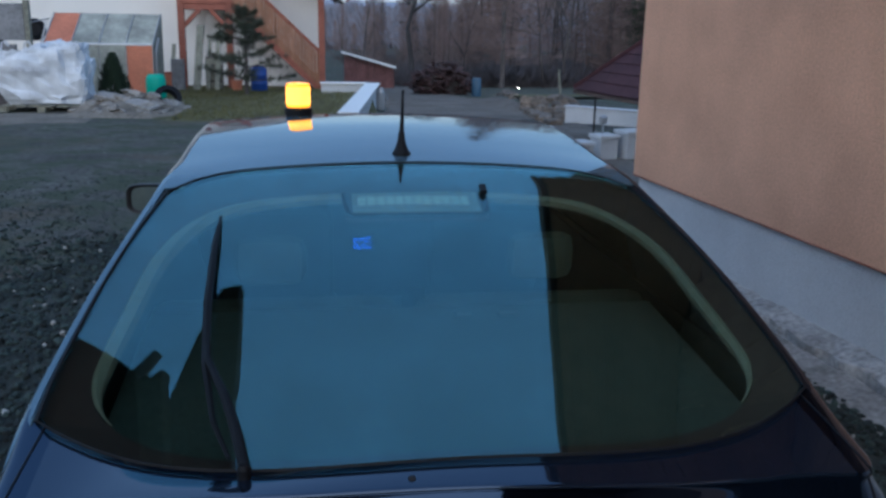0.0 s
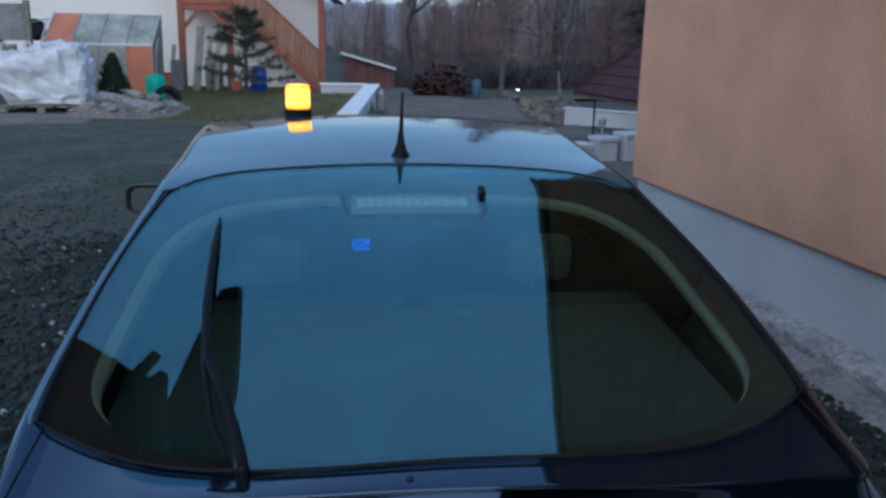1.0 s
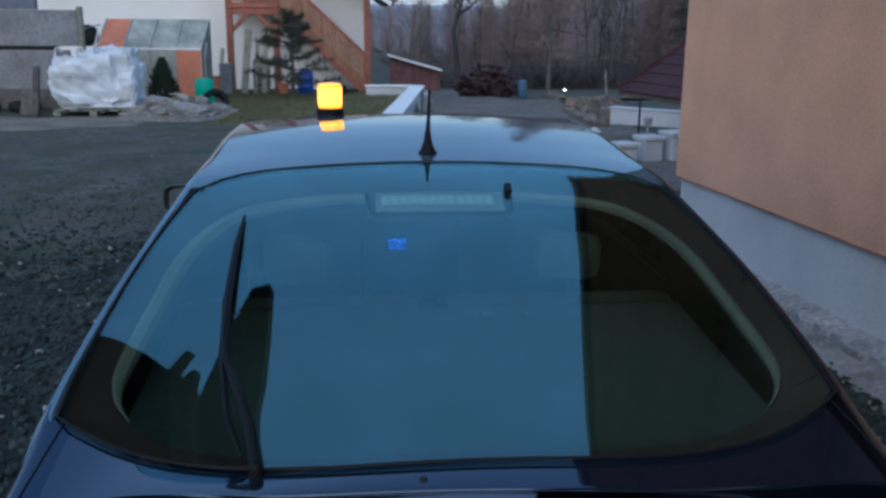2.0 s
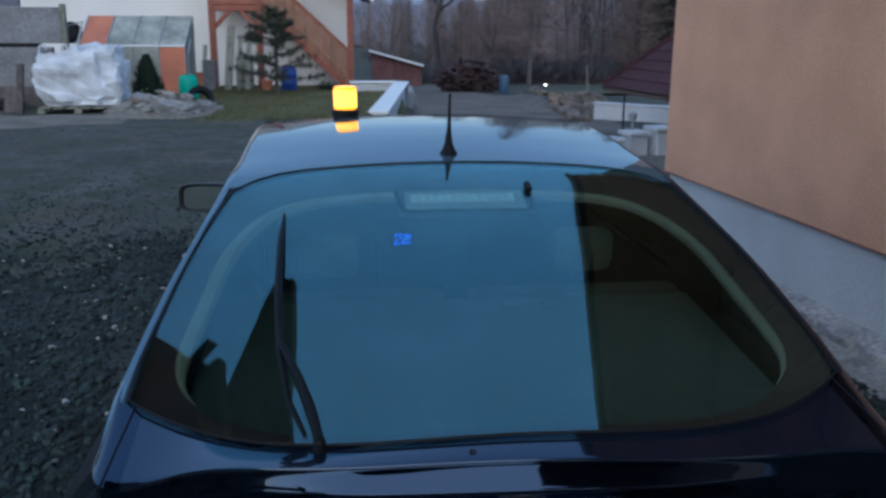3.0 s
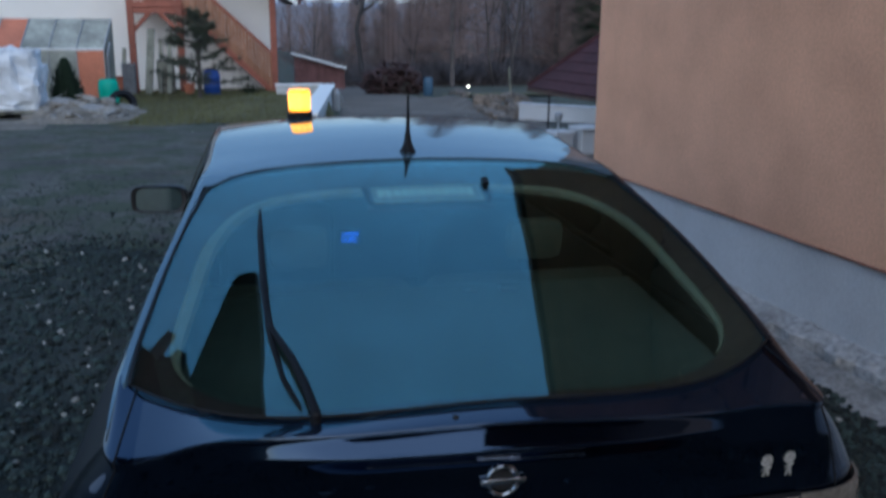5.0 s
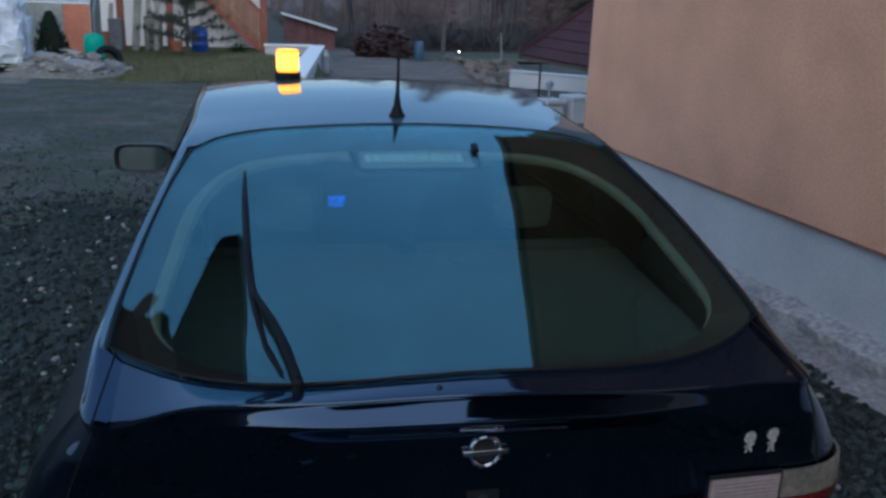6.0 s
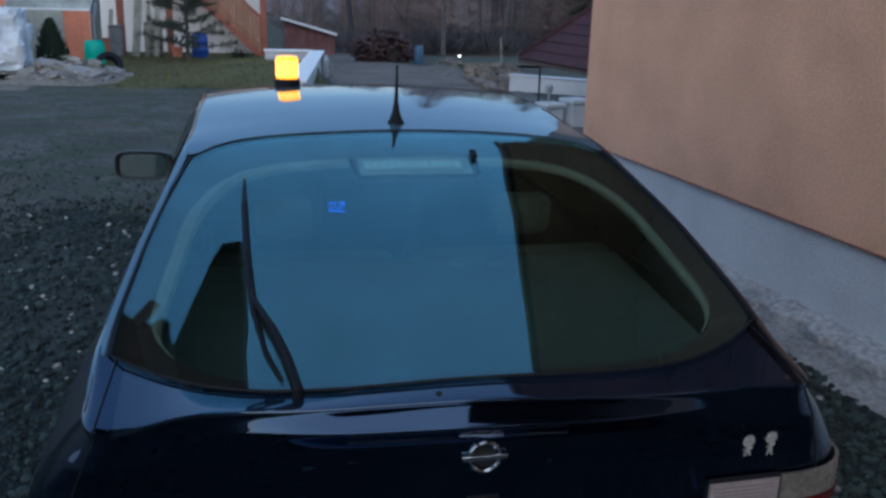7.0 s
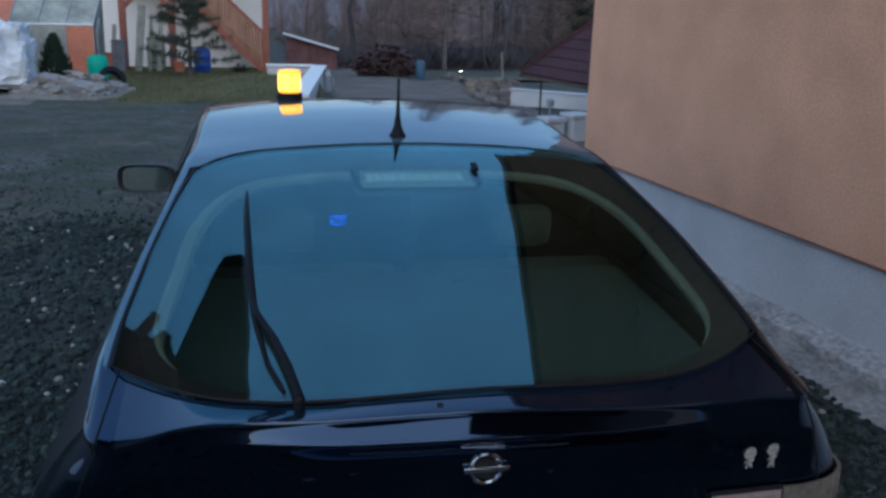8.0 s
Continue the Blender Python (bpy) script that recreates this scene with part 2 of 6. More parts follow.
def overgrow(m, color, scale, low, high):
    """Patches of a second colour over a material, with wandering edges."""
    nt = m.node_tree
    base = nt.nodes["Principled BSDF"].inputs["Base Color"]
    was = base.links[0].from_socket
    n, r, x = nt.nodes.new("ShaderNodeTexNoise"), nt.nodes.new("ShaderNodeMapRange"), nt.nodes.new("ShaderNodeMix")
    n.inputs["Scale"].default_value, n.inputs["Detail"].default_value, n.inputs["Roughness"].default_value = scale, 9, 0.68
    nt.links.new(nt.nodes.new("ShaderNodeTexCoord").outputs["Object"], n.inputs["Vector"])
    nt.links.new(n.outputs["Fac"], r.inputs["Value"])
    r.inputs["From Min"].default_value, r.inputs["From Max"].default_value = low, high
    x.data_type = 'RGBA'
    nt.links.new(r.outputs[0], x.inputs[0])
    nt.links.new(was, x.inputs[6])
    x.inputs[7].default_value = (*color, 1)
    nt.links.new(x.outputs[2], base)


overgrow(GROUND, (0.042, 0.056, 0.034), 1.6, 0.44, 0.56)   # moss and thin grass
overgrow(GROUND, (0.085, 0.070, 0.048), 0.55, 0.54, 0.68)   # trodden brown earth
DRIVE = mat("trodden_brown_gravel", (0.135, 0.118, 0.102), 1.0, grain=0.4, grain_scale=12, stain=0.3, stain_scale=1.1, bump=0.8, bump_scale=24)
overgrow(GRAVEL_BED, (0.048, 0.055, 0.049), 0.9, 0.46, 0.64)
overgrow(CONCRETE, (0.12, 0.125, 0.11), 3.0, 0.52, 0.66)


# ---- mesh helpers ----
def mesh_object(name, bm, material, parent=None, label="", smooth=False):
    me = bpy.data.meshes.new(name)
    if smooth:
        for f in bm.faces:
            f.smooth = True
    bm.normal_update()
    bm.to_mesh(me)
    bm.free()
    if smooth:
        me.set_sharp_from_angle(angle=radians(38))
    for m in (material if isinstance(material, (list, tuple)) else [material]):
        me.materials.append(m)
    ob = new(name, me)
    if parent is not None:
        ob.parent = parent
    if label:
        ob["label"] = label
    return ob


def part(name, bm, material, parent, label="", smooth=False):
    return mesh_object(name, bm, material, parent, label, smooth)


def empty(name, m, label, category, group="", kind=""):
    ob = new(name)
    ob.matrix_world = m
    return tagged(ob, label, category, group, kind)


def box(x0, x1, y0, y1, z0, z1, bevel=0.0, bm=None):
    own = bmesh.new()
    bmesh.ops.create_cube(own, size=1)
    for v in own.verts:
        v.co = Vector((x0 + (x1 - x0) * (v.co.x + .5), y0 + (y1 - y0) * (v.co.y + .5), z0 + (z1 - z0) * (v.co.z + .5)))
    if bevel:
        bmesh.ops.bevel(own, geom=own.edges[:], offset=bevel, segments=2, affect='EDGES', profile=0.5)
    if bm is None:
        return own
    return join(bm, own)


def join(bm, own, m=None):
    me = bpy.data.meshes.new("tmp")
    own.to_mesh(me)
    own.free()
    if m is not None:
        me.transform(m)
    bm.from_mesh(me)
    bpy.data.meshes.remove(me)
    return bm


def grid(fn, us, vs, thick=0.0):
    """Sheet of points fn(u, v); thick: solid, grown against the normal."""
    bm = bmesh.new()
    rows = [[bm.verts.new(fn(u, v)) for u in us] for v in vs]
    for a, b in zip(rows, rows[1:]):
        for i in range(len(us) - 1):
            bm.faces.new((a[i], a[i + 1], b[i + 1], b[i]))
    bm.normal_update()
    if thick:
        bmesh.ops.solidify(bm, geom=bm.faces[:], thickness=thick)
    return bm


def lathe(profile, n=24, bm=None, cap=True):
    """Turned body round z from (radius, height) pairs."""
    bm = bm or bmesh.new()
    rows = []
    for r, z in profile:
        rows.append([bm.verts.new((r * math.cos(2 * math.pi * i / n), r * math.sin(2 * math.pi * i / n), z)) for i in range(n)])
    for a, b in zip(rows, rows[1:]):
        for i in range(n):
            j = (i + 1) % n
            bm.faces.new((a[i], a[j], b[j], b[i]))
    if cap:
        bm.faces.new(rows[0][::-1])
        bm.faces.new(rows[-1])
    return bm


def tube(points, radii, n=8, bm=None, cap=True):
    """Tube along points."""
    bm = bm or bmesh.new()
    pts = [Vector(p) for p in points]
    rows = []
    up = Vector((0.31, 0.17, 0.93)).normalized()
    for i, p in enumerate(pts):
        d = (pts[min(i + 1, len(pts) - 1)] - pts[max(i - 1, 0)]).normalized()
        a = d.cross(up)
        if a.length < 0.1:
            a = d.cross(Vector((1, 0, 0)))
        a.normalize()
        b = d.cross(a)
        r = radii[i] if isinstance(radii, (list, tuple)) else radii
        rows.append([bm.verts.new(p + r * (math.cos(2 * math.pi * k / n) * a + math.sin(2 * math.pi * k / n) * b)) for k in range(n)])
    for r0, r1 in zip(rows, rows[1:]):
        for k in range(n):
            j = (k + 1) % n
            bm.faces.new((r0[k], r0[j], r1[j], r1[k]))
    if cap:
        bm.faces.new(rows[0][::-1])
        bm.faces.new(rows[-1])
    return bm


def beam(a, b, w, h):
    """Square timber from a to b, w wide (across) and h high."""
    a, b = Vector(a), Vector(b)
    d = (b - a)
    bm = box(-w / 2, w / 2, 0, d.length, -h / 2, h / 2, min(w, h) * 0.08)
    q = d.to_track_quat('Y', 'Z').to_matrix().to_4x4()
    bmesh.ops.transform(bm, matrix=Matrix.Translation(a) @ q, verts=bm.verts[:])
    return bm


def hermite(xs, ys):
    """Smooth curve through points that does not overshoot."""
    xs, ys = np.array(xs, float), np.array(ys, float)
    d = np.diff(ys) / np.diff(xs)
    m = np.zeros(len(xs))
    m[0], m[-1] = d[0], d[-1]
    for i in range(1, len(xs) - 1):
        m[i] = 0 if d[i - 1] * d[i] <= 0 else 2 * d[i - 1] * d[i] / (d[i - 1] + d[i])

    def f(x):
        x = min(max(x, xs[0]), xs[-1])
        i = min(max(int(np.searchsorted(xs, x)) - 1, 0), len(xs) - 2)
        h = xs[i + 1] - xs[i]
        t = (x - xs[i]) / h
        return float((2 * t**3 - 3 * t**2 + 1) * ys[i] + (t**3 - 2 * t**2 + t) * h * m[i] + (-2 * t**3 + 3 * t**2) * ys[i + 1] + (t**3 - t**2) * h * m[i + 1])
    return f


def smooth(t):
    t = min(max(t, 0.0), 1.0)
    return t * t * (3 - 2 * t)


def steps(a, b, n):
    return [a + (b - a) * i / n for i in range(n + 1)]


# ---- ground ----
def gz(x, y):
    """Height of the ground: level round the car, a terrace beyond, the drive sinking beside it, far hills."""
    base = -0.02 * min(max(0, y - 8), 17)
    lane = -0.13 - 0.05 * (y - 14) if y > 14 else base
    lane = max(lane, -2.2)
    t = max(smooth((x - 0.95) / 0.5), smooth((y - 27) / 4)) * (1 - smooth((x - 4.4) / 0.5) * (1 - smooth((y - 22) / 6)))
    z = base * (1 - t) + min(base, lane) * t
    z += 8.2 * smooth((y - 120) / 280) + 5 * smooth((y - 420) / 600)
    return z


def build_ground():
    xs = sorted(set([-3000, -1500, -700, -300, -150, -80, -50, -30, -20] + [round(-14 + 0.5 * i, 2) for i in range(60)] + [20, 30, 50, 80, 150, 300, 700, 1500, 3000]))
    ys = sorted(set([-3000, -1000, -300, -100, -40, -20, -10, -5] + [round(-3 + 0.5 * i, 2) for i in range(80)] + [40, 45, 50, 60, 80, 120, 180, 240, 300, 360, 400, 420, 600, 900, 1050, 2000, 3000]))

    def p(x, y):
        n = 0.03 * noise.noise(Vector((x * 0.35, y * 0.35, 0))) if abs(x) < 40 and -20 < y < 60 else 0
        return (x, y, gz(x, y) + n - 0.012)
    ob = mesh_object("ground", grid(p, xs, ys), GROUND, smooth=True)
    tagged(ob, "dark grey gravelly earth yard with worn patches", "ground", kind="structure")


build_ground()


def build_drive():
    def p(u, y):
        half = 1.75 + 0.25 * noise.noise(Vector((y * 0.3, u, 2.0)))
        x = 2.75 + 0.018 * y + half * u
        return Vector((x, y, gz(x, y) + 0.012 - 0.05 * smooth((abs(u) - 0.85) / 0.15)))
    ob = mesh_object("road", grid(p, steps(-1, 1, 16), steps(7.5, 44, 73)), DRIVE, smooth=True)
    tagged(ob, "brownish trodden gravel drive sinking past the lawn", "road", kind="structure")


build_drive()


def bed_edge(x, y):
    """How far inside the bed of coarse gravel a spot lies, in metres; its border wanders."""
    n = 1.5 * noise.noise(Vector((x * 0.45, y * 0.45, 3.1))) + 0.8 * noise.noise(Vector((x * 1.6, y * 1.6, 7.7)))
    return min(5.3 - y + 0.2 * (x + 2), y + 6.5, x + 7.0) + n


def bed_height(x, y):
    e = bed_edge(x, y)
    ripple = 0.012 * noise.noise(Vector((x * 2, y * 2, 9))) + 0.02 * noise.noise(Vector((x * 5, y * 5, 4)))
    return 0.006 + ripple * (1.4 - smooth((e - 0.5) / 1.5)) - 0.06 * (1 - smooth((e + 1.0) / 1.8))


def stone_field(name, label, count, x0, x1, y0, y1, s0, s1, seed, keep=None, material=None):
    """Loose stones, each its own lump, in one mesh."""
    rng = random.Random(seed)
    ico = bmesh.new()
    bmesh.ops.create_icosphere(ico, subdivisions=1, radius=1)
    base = [v.co.copy() for v in ico.verts]
    faces = [[v.index for v in f.verts] for f in ico.faces]
    ico.free()
    verts, polys = [], []
    for _ in range(count):
        x, y = rng.uniform(x0, x1), rng.uniform(y0, y1)
        if keep and not keep(x, y, rng):
            continue
        s = s0 + (s1 - s0) * rng.random() ** 2.2
        sc = Vector((s * rng.uniform(.7, 1.3), s * rng.uniform(.7, 1.3), s * rng.uniform(.55, .95)))
        rot = Euler((rng.uniform(-.5, .5), rng.uniform(-.5, .5), rng.uniform(0, 6.28))).to_matrix()
        o = Vector((x, y, max(gz(x, y), bed_height(x, y)) + s * 0.22))
        k = len(verts)
        for c in base:
            j = 1 + rng.uniform(-.22, .22)
            verts.append(o + rot @ Vector((c.x * sc.x * j, c.y * sc.y * j, c.z * sc.z * j)))
        polys += [[k + i for i in f] for f in faces]
    me = bpy.data.meshes.new(name)
    me.from_pydata(verts, [], polys)
    me.materials.append(material or STONE)
    return tagged(new(name, me), label, "gravel", kind="stuff")


def left_yard(x, y, rng):
    return rng.random() < (0.008 + 0.992 * smooth((bed_edge(x, y) + 1.2) / 4.4)) * (1.0 if y > -0.6 else 0.25) * (1.0 if x > -3.6 else 0.4)


def thinning(x, y, rng):
    n = noise.noise(Vector((x * 0.8, y * 0.8, 5.5)))
    return rng.random() < (1 - smooth((y - 4.2) / 5.6)) * smooth(0.75 + 1.3 * n)


def build_gravel_bed():
    def p(x, y):
        return Vector((x, y, bed_height(x, y)))
    ob = mesh_object("gravel_bed", grid(p, steps(-8.5, 2.25, 100), steps(-8, 8, 140)), GRAVEL_BED, smooth=True)
    tagged(ob, "bed of dark coarse gravel round the parked car", "ground", kind="structure")


build_gravel_bed()


stone_field("gravel", "loose dark grey crushed gravel beside the car", 62000, -6.0, -0.3, -2.0, 7.0, 0.008, 0.027, 5, left_yard)
stone_field("gravel", "loose grey gravel between car and house", 18000, 0.7, 2.2, -1.0, 5.5, 0.007, 0.026, 6, left_yard)
stone_field("gravel", "scattered pale pebbles on the yard", 40, -8, 0.5, 6, 14, 0.008, 0.018, 7, None, PALE_STONE)
stone_field("gravel", "fine dark gravel thinning out over the yard", 24000, -8.0, -0.6, 4.2, 10.0, 0.005, 0.013, 12, thinning)
stone_field("gravel", "pale chips among the dark gravel", 1900, -6, 2.1, -1.5, 7, 0.008, 0.024, 8, left_yard, PALE_STONE)


# ---- the orange house beside the car ----
def build_house():
    h = empty("house", pose(2.25, 5.28, 0, 0, 0, 5.14), "orange rendered house with white plinth and wide eaves", "house")
    # gable wall: its verge falls forward to the low eave
    def gable(z0, y0, y1, x0, x1, top_at):
        bm = bmesh.new()
        ring = [(y0, z0), (y1, z0), (y1, 4.2), (FOOT_Y, 4.2), (FOOT_Y - 0.01, top_at(FOOT_Y)), (RIDGE_Y, top_at(RIDGE_Y)), (y0, top_at(y0))]
        a, b = [[bm.verts.new((x, y, z)) for y, z in ring] for x in (x0, x1)]
        n = len(ring)
        bm.faces.new(a[::-1])
        bm.faces.new(b)
        for i in range(n):
            bm.faces.new((a[i], a[(i + 1) % n], b[(i + 1) % n], b[i]))
        bmesh.ops.recalc_face_normals(bm, faces=bm.faces[:])
        return bm
    under = lambda y: 2.0 - 0.50 * (y if y > RIDGE_Y else 2 * RIDGE_Y - y)
    part("wall", gable(0.56, 2 * RIDGE_Y - FOOT_Y, 0, 0, 9, under), RENDER_ORANGE, h, "orange rough-rendered gable wall")
    part("flat_roof", box(-0.08, 9.2, FOOT_Y + 0.01, 0.1, 4.204, 4.32, 0.01), ROOF_BROWN, h, "flat roof edge")
    part("plinth", box(0.035, 8.96, -14.96, -0.035, -0.1, 0.552), RENDER_WHITE, h, "white rendered plinth")
    part("drip_profile", box(-0.003, 0.034, -15, 0.003, 0.552, 0.559), WOOD_RED, h, "brown drip edge under the orange render")
    for a, b in ((FOOT_Y, RIDGE_Y), (RIDGE_Y, 2 * RIDGE_Y - FOOT_Y)):
        part("roof", grid(lambda x, y: (x, y, under(y) + 0.10), (-VERGE, 4, 9.6), (a, b), 0.05), ROOF_BROWN, h, "dark brown roof slope")
        n = 14
        for i in range(n):
            x0, x1 = -VERGE + 0.03 + (VERGE - 0.04) * i / n, -VERGE + 0.03 + (VERGE - 0.04) * (i + 0.94) / n
            part("soffit_board", grid(lambda x, y: (x, y, under(y) + 0.03), (x0, x1), (a, b), 0.02), SOFFIT, h)
        part("verge_board", grid(lambda z, y: (-VERGE - 0.012, y, under(y) + z), (0.015, 0.10), (a, b), 0.024), ROOF_BROWN, h, "dark brown verge board")
    # unseen dark vertical boarding high on the gable, added to darken its reflection
    y = -0.12
    while y > 2 * RIDGE_Y - FOOT_Y:
        t = 4.18 if y > FOOT_Y else under(y) + 0.02
        part("cladding_board", box(-0.022, -0.003, y - 0.11, y + 0.105, 2.62, t), ADDED_CLADDING, h)
        y -= 0.225
    # broken concrete apron along the plinth
    def ledge(u, v):
        n = noise.noise(Vector((u * 6, v * 2, 1.3)))
        x = 0.036 - 0.17 * v * (1 + 0.35 * n)
        z = 0.115 - 0.03 * v + 0.018 * noise.noise(Vector((u * 9, v * 5, 0)))
        return (x, u, z if v < 0.99 else 0.0)
    a = tagged(mesh_object("apron", grid(ledge, steps(-9, 0.1, 180), (0, 0.3, 0.6, 0.9, 0.98, 1.0)), DIRT_RENDER), "broken rough mortar ledge along the house plinth", "ledge", kind="structure")
    a.matrix_world = pose(2.25, 5.28, 0, 0, 0, 5.14)

    def strip(u, v):
        n = noise.noise(Vector((u * 3, v, 4.2)))
        x = -0.13 - 0.27 * v * (1 + 0.22 * n + 0.22 * noise.noise(Vector((u * 9, v, 8.1))))
        z = 0.055 - 0.05 * v + 0.008 * noise.noise(Vector((u * 7, v * 6, 3))) - (0.05 if v < 0.06 else 0)
        return (x, u, z - (0.06 if v > 0.99 else 0))
    a = tagged(mesh_object("pavement", grid(strip, steps(-9, 0.4, 260), (0, 0.05, 0.11, 0.25, 0.5, 0.75, 0.96, 1.0)), CONCRETE), "worn grey concrete strip beside the house", "pavement", kind="structure")
    a.matrix_world = pose(2.25, 5.28, 0, 0, 0, 5.14)


VERGE, RIDGE_Y, FOOT_Y = 1.205, -9.5, -1.85
build_house()


# ---- the car: a dark blue hatchback, nose ahead, tail at y = 0 ----
z_top = hermite((-0.05, 0.03, 0.2, 0.4, 0.6, 0.8, 1.0, 1.06, 1.2, 1.4, 1.6, 1.8, 2.0, 2.2, 2.4, 2.7, 2.9, 3.1, 3.3, 3.5, 3.9, 4.2, 4.36),
                (0.955, 0.975, 1.055, 1.138, 1.212, 1.272, 1.326, 1.3360, 1.3545, 1.3725, 1.3808, 1.3793, 1.3681, 1.3471, 1.3161, 1.255, 1.19, 1.11, 1.03, 0.965, 0.93, 0.86, 0.74))
w_rail = hermite((-0.05, 0.1, 0.25, 0.5, 0.75, 1.0, 1.3, 2.0, 2.7, 3.1, 3.5, 4.0, 4.36), (0.788, 0.788, 0.779, 0.734, 0.680, 0.637, 0.62, 0.615, 0.60, 0.66, 0.74, 0.74, 0.62))
w_glass = hermite((0.0, 0.15, 0.3, 0.46, 0.63, 0.8, 0.96, 1.06), (0.752, 0.752, 0.744, 0.716, 0.682, 0.642, 0.598, 0.568))
w_belt = hermite((-0.1, 0.15, 0.5, 1.2, 2.6, 3.6, 4.15, 4.36), (0.785, 0.786, 0.788, 0.785, 0.80, 0.80, 0.77, 0.64))
z_belt = hermite((-0.1, 0.3, 1.2, 2.6, 3.5, 4.36), (0.915, 0.93, 0.915, 0.90, 0.89, 0.70))
crown = hermite((0.0, 0.1, 1.0, 1.3, 2.0, 2.9, 3.5), (0.08, 0.08, 0.04, 0.055, 0.04, 0.05, 0.05))


def top(x, y):
    """Height of glass, roof and bonnet."""
    a = min(abs(x), 0.52)
    return z_top(y) - crown(y) * (a * a + 2 * a * (abs(x) - a)) / 0.49


def tail_y(x):
    """How far the tail curves forward towards its corners."""
    a = abs(x)
    return 0.006 * (a / 0.6) ** 2 + (0.12 * (a - 0.70) ** 2 if a > 0.70 else 0)


def glass_edge_low(x):
    return 0.042 + 0.188 * (abs(x) / 0.74) ** 3.2


def glass_point(u, v, lift=0.0, inset=0.0, low=0.0, high=0.0):
    """A point of the rear screen: u -1..1 across, v 0..1 up; inset in metres from its edges."""
    y = 0.5
    x = 0
    for _ in range(12):
        x = u * (w_glass(y) - inset)
        y0 = glass_edge_low(x) + inset * 0.25 + low
        y1 = 1.04 - 0.02 * u * u - 0.085 * abs(u) ** 12 - high
        y = y0 + (y1 - y0) * v
    return Vector((x, y, top(x, y) + lift))


def rim_points(inset, lift, low=0.0, high=0.0, n=28):
    """Closed outline of the rear screen."""
    e = [glass_point(u, 0, lift, inset, low, high) for u in steps(-1, 1, n)]
    e += [glass_point(1, v, lift, inset, low, high) for v in steps(0, 1, n)[1:]]
    e += [glass_point(u, 1, lift, inset, low, high) for u in steps(1, -1, n)[1:]]
    e += [glass_point(-1, v, lift, inset, low, high) for v in steps(1, 0, n)[1:-1]]
    return e


def ribbon(a, b, thick=0.0):
    """Closed band between two outlines of the same count."""
    bm = bmesh.new()
    va, vb = [bm.verts.new(p) for p in a], [bm.verts.new(p) for p in b]
    n = len(a)
    for i in range(n):
        j = (i + 1) % n
        bm.faces.new((va[i], va[j], vb[j], vb[i]))
    bm.normal_update()
    if thick:
        bmesh.ops.solidify(bm, geom=bm.faces[:], thickness=thick)
    return bm


def ring_tube(pts, r, n=6):
    bm = bmesh.new()
    rows = []
    k = len(pts)
    for i, p in enumerate(pts):
        d = (pts[(i + 1) % k] - pts[i - 1]).normalized()
        a = d.cross(Vector((0, -0.35, 1))).normalized()
        b = a.cross(d)
        rows.append([bm.verts.new(p + r * (math.cos(2 * math.pi * j / n) * a + math.sin(2 * math.pi * j / n) * b)) for j in range(n)])
    for i in range(k):
        r0, r1 = rows[i], rows[(i + 1) % k]
        for j in range(n):
            m = (j + 1) % n
            bm.faces.new((r0[j], r0[m], r1[m], r1[j]))
    return bm


def low_rail(y):
    """Lowest height of the rail beside the tailgate."""
    return 0.938 + min(0.14 * y, 0.05) - 0.055 * smooth((0.24 - y) / 0.22)


def side_point(side, y, s):
    """Flank of the car: s 0 at the roof rail, 1 at the belt, 2 at the sill."""
    xr, zr = w_rail(y), max(top(w_rail(y), y) - 0.006, low_rail(y) - 0.004)
    xb, zb = w_belt(y), min(z_belt(y), zr - 0.02)
    if s <= 1:
        bulge = (0.004 + 0.010 * smooth((y - 0.04) / 0.3)) * math.sin(math.pi * s)
        return Vector((side * (xr + (xb - xr) * s + bulge), y, zr + (zb - zr) * s + bulge * 0.6))
    t = s - 1
    x = xb + (0.075 + 1.3 * max(0.846 - xb, 0) * smooth((1.2 - y) / 0.4)) * math.sin(math.pi * min(t * 1.25, 1)) - 0.035 * smooth((t - 0.6) / 0.4)
    return Vector((side * x, y, zb + (0.24 - zb) * t))


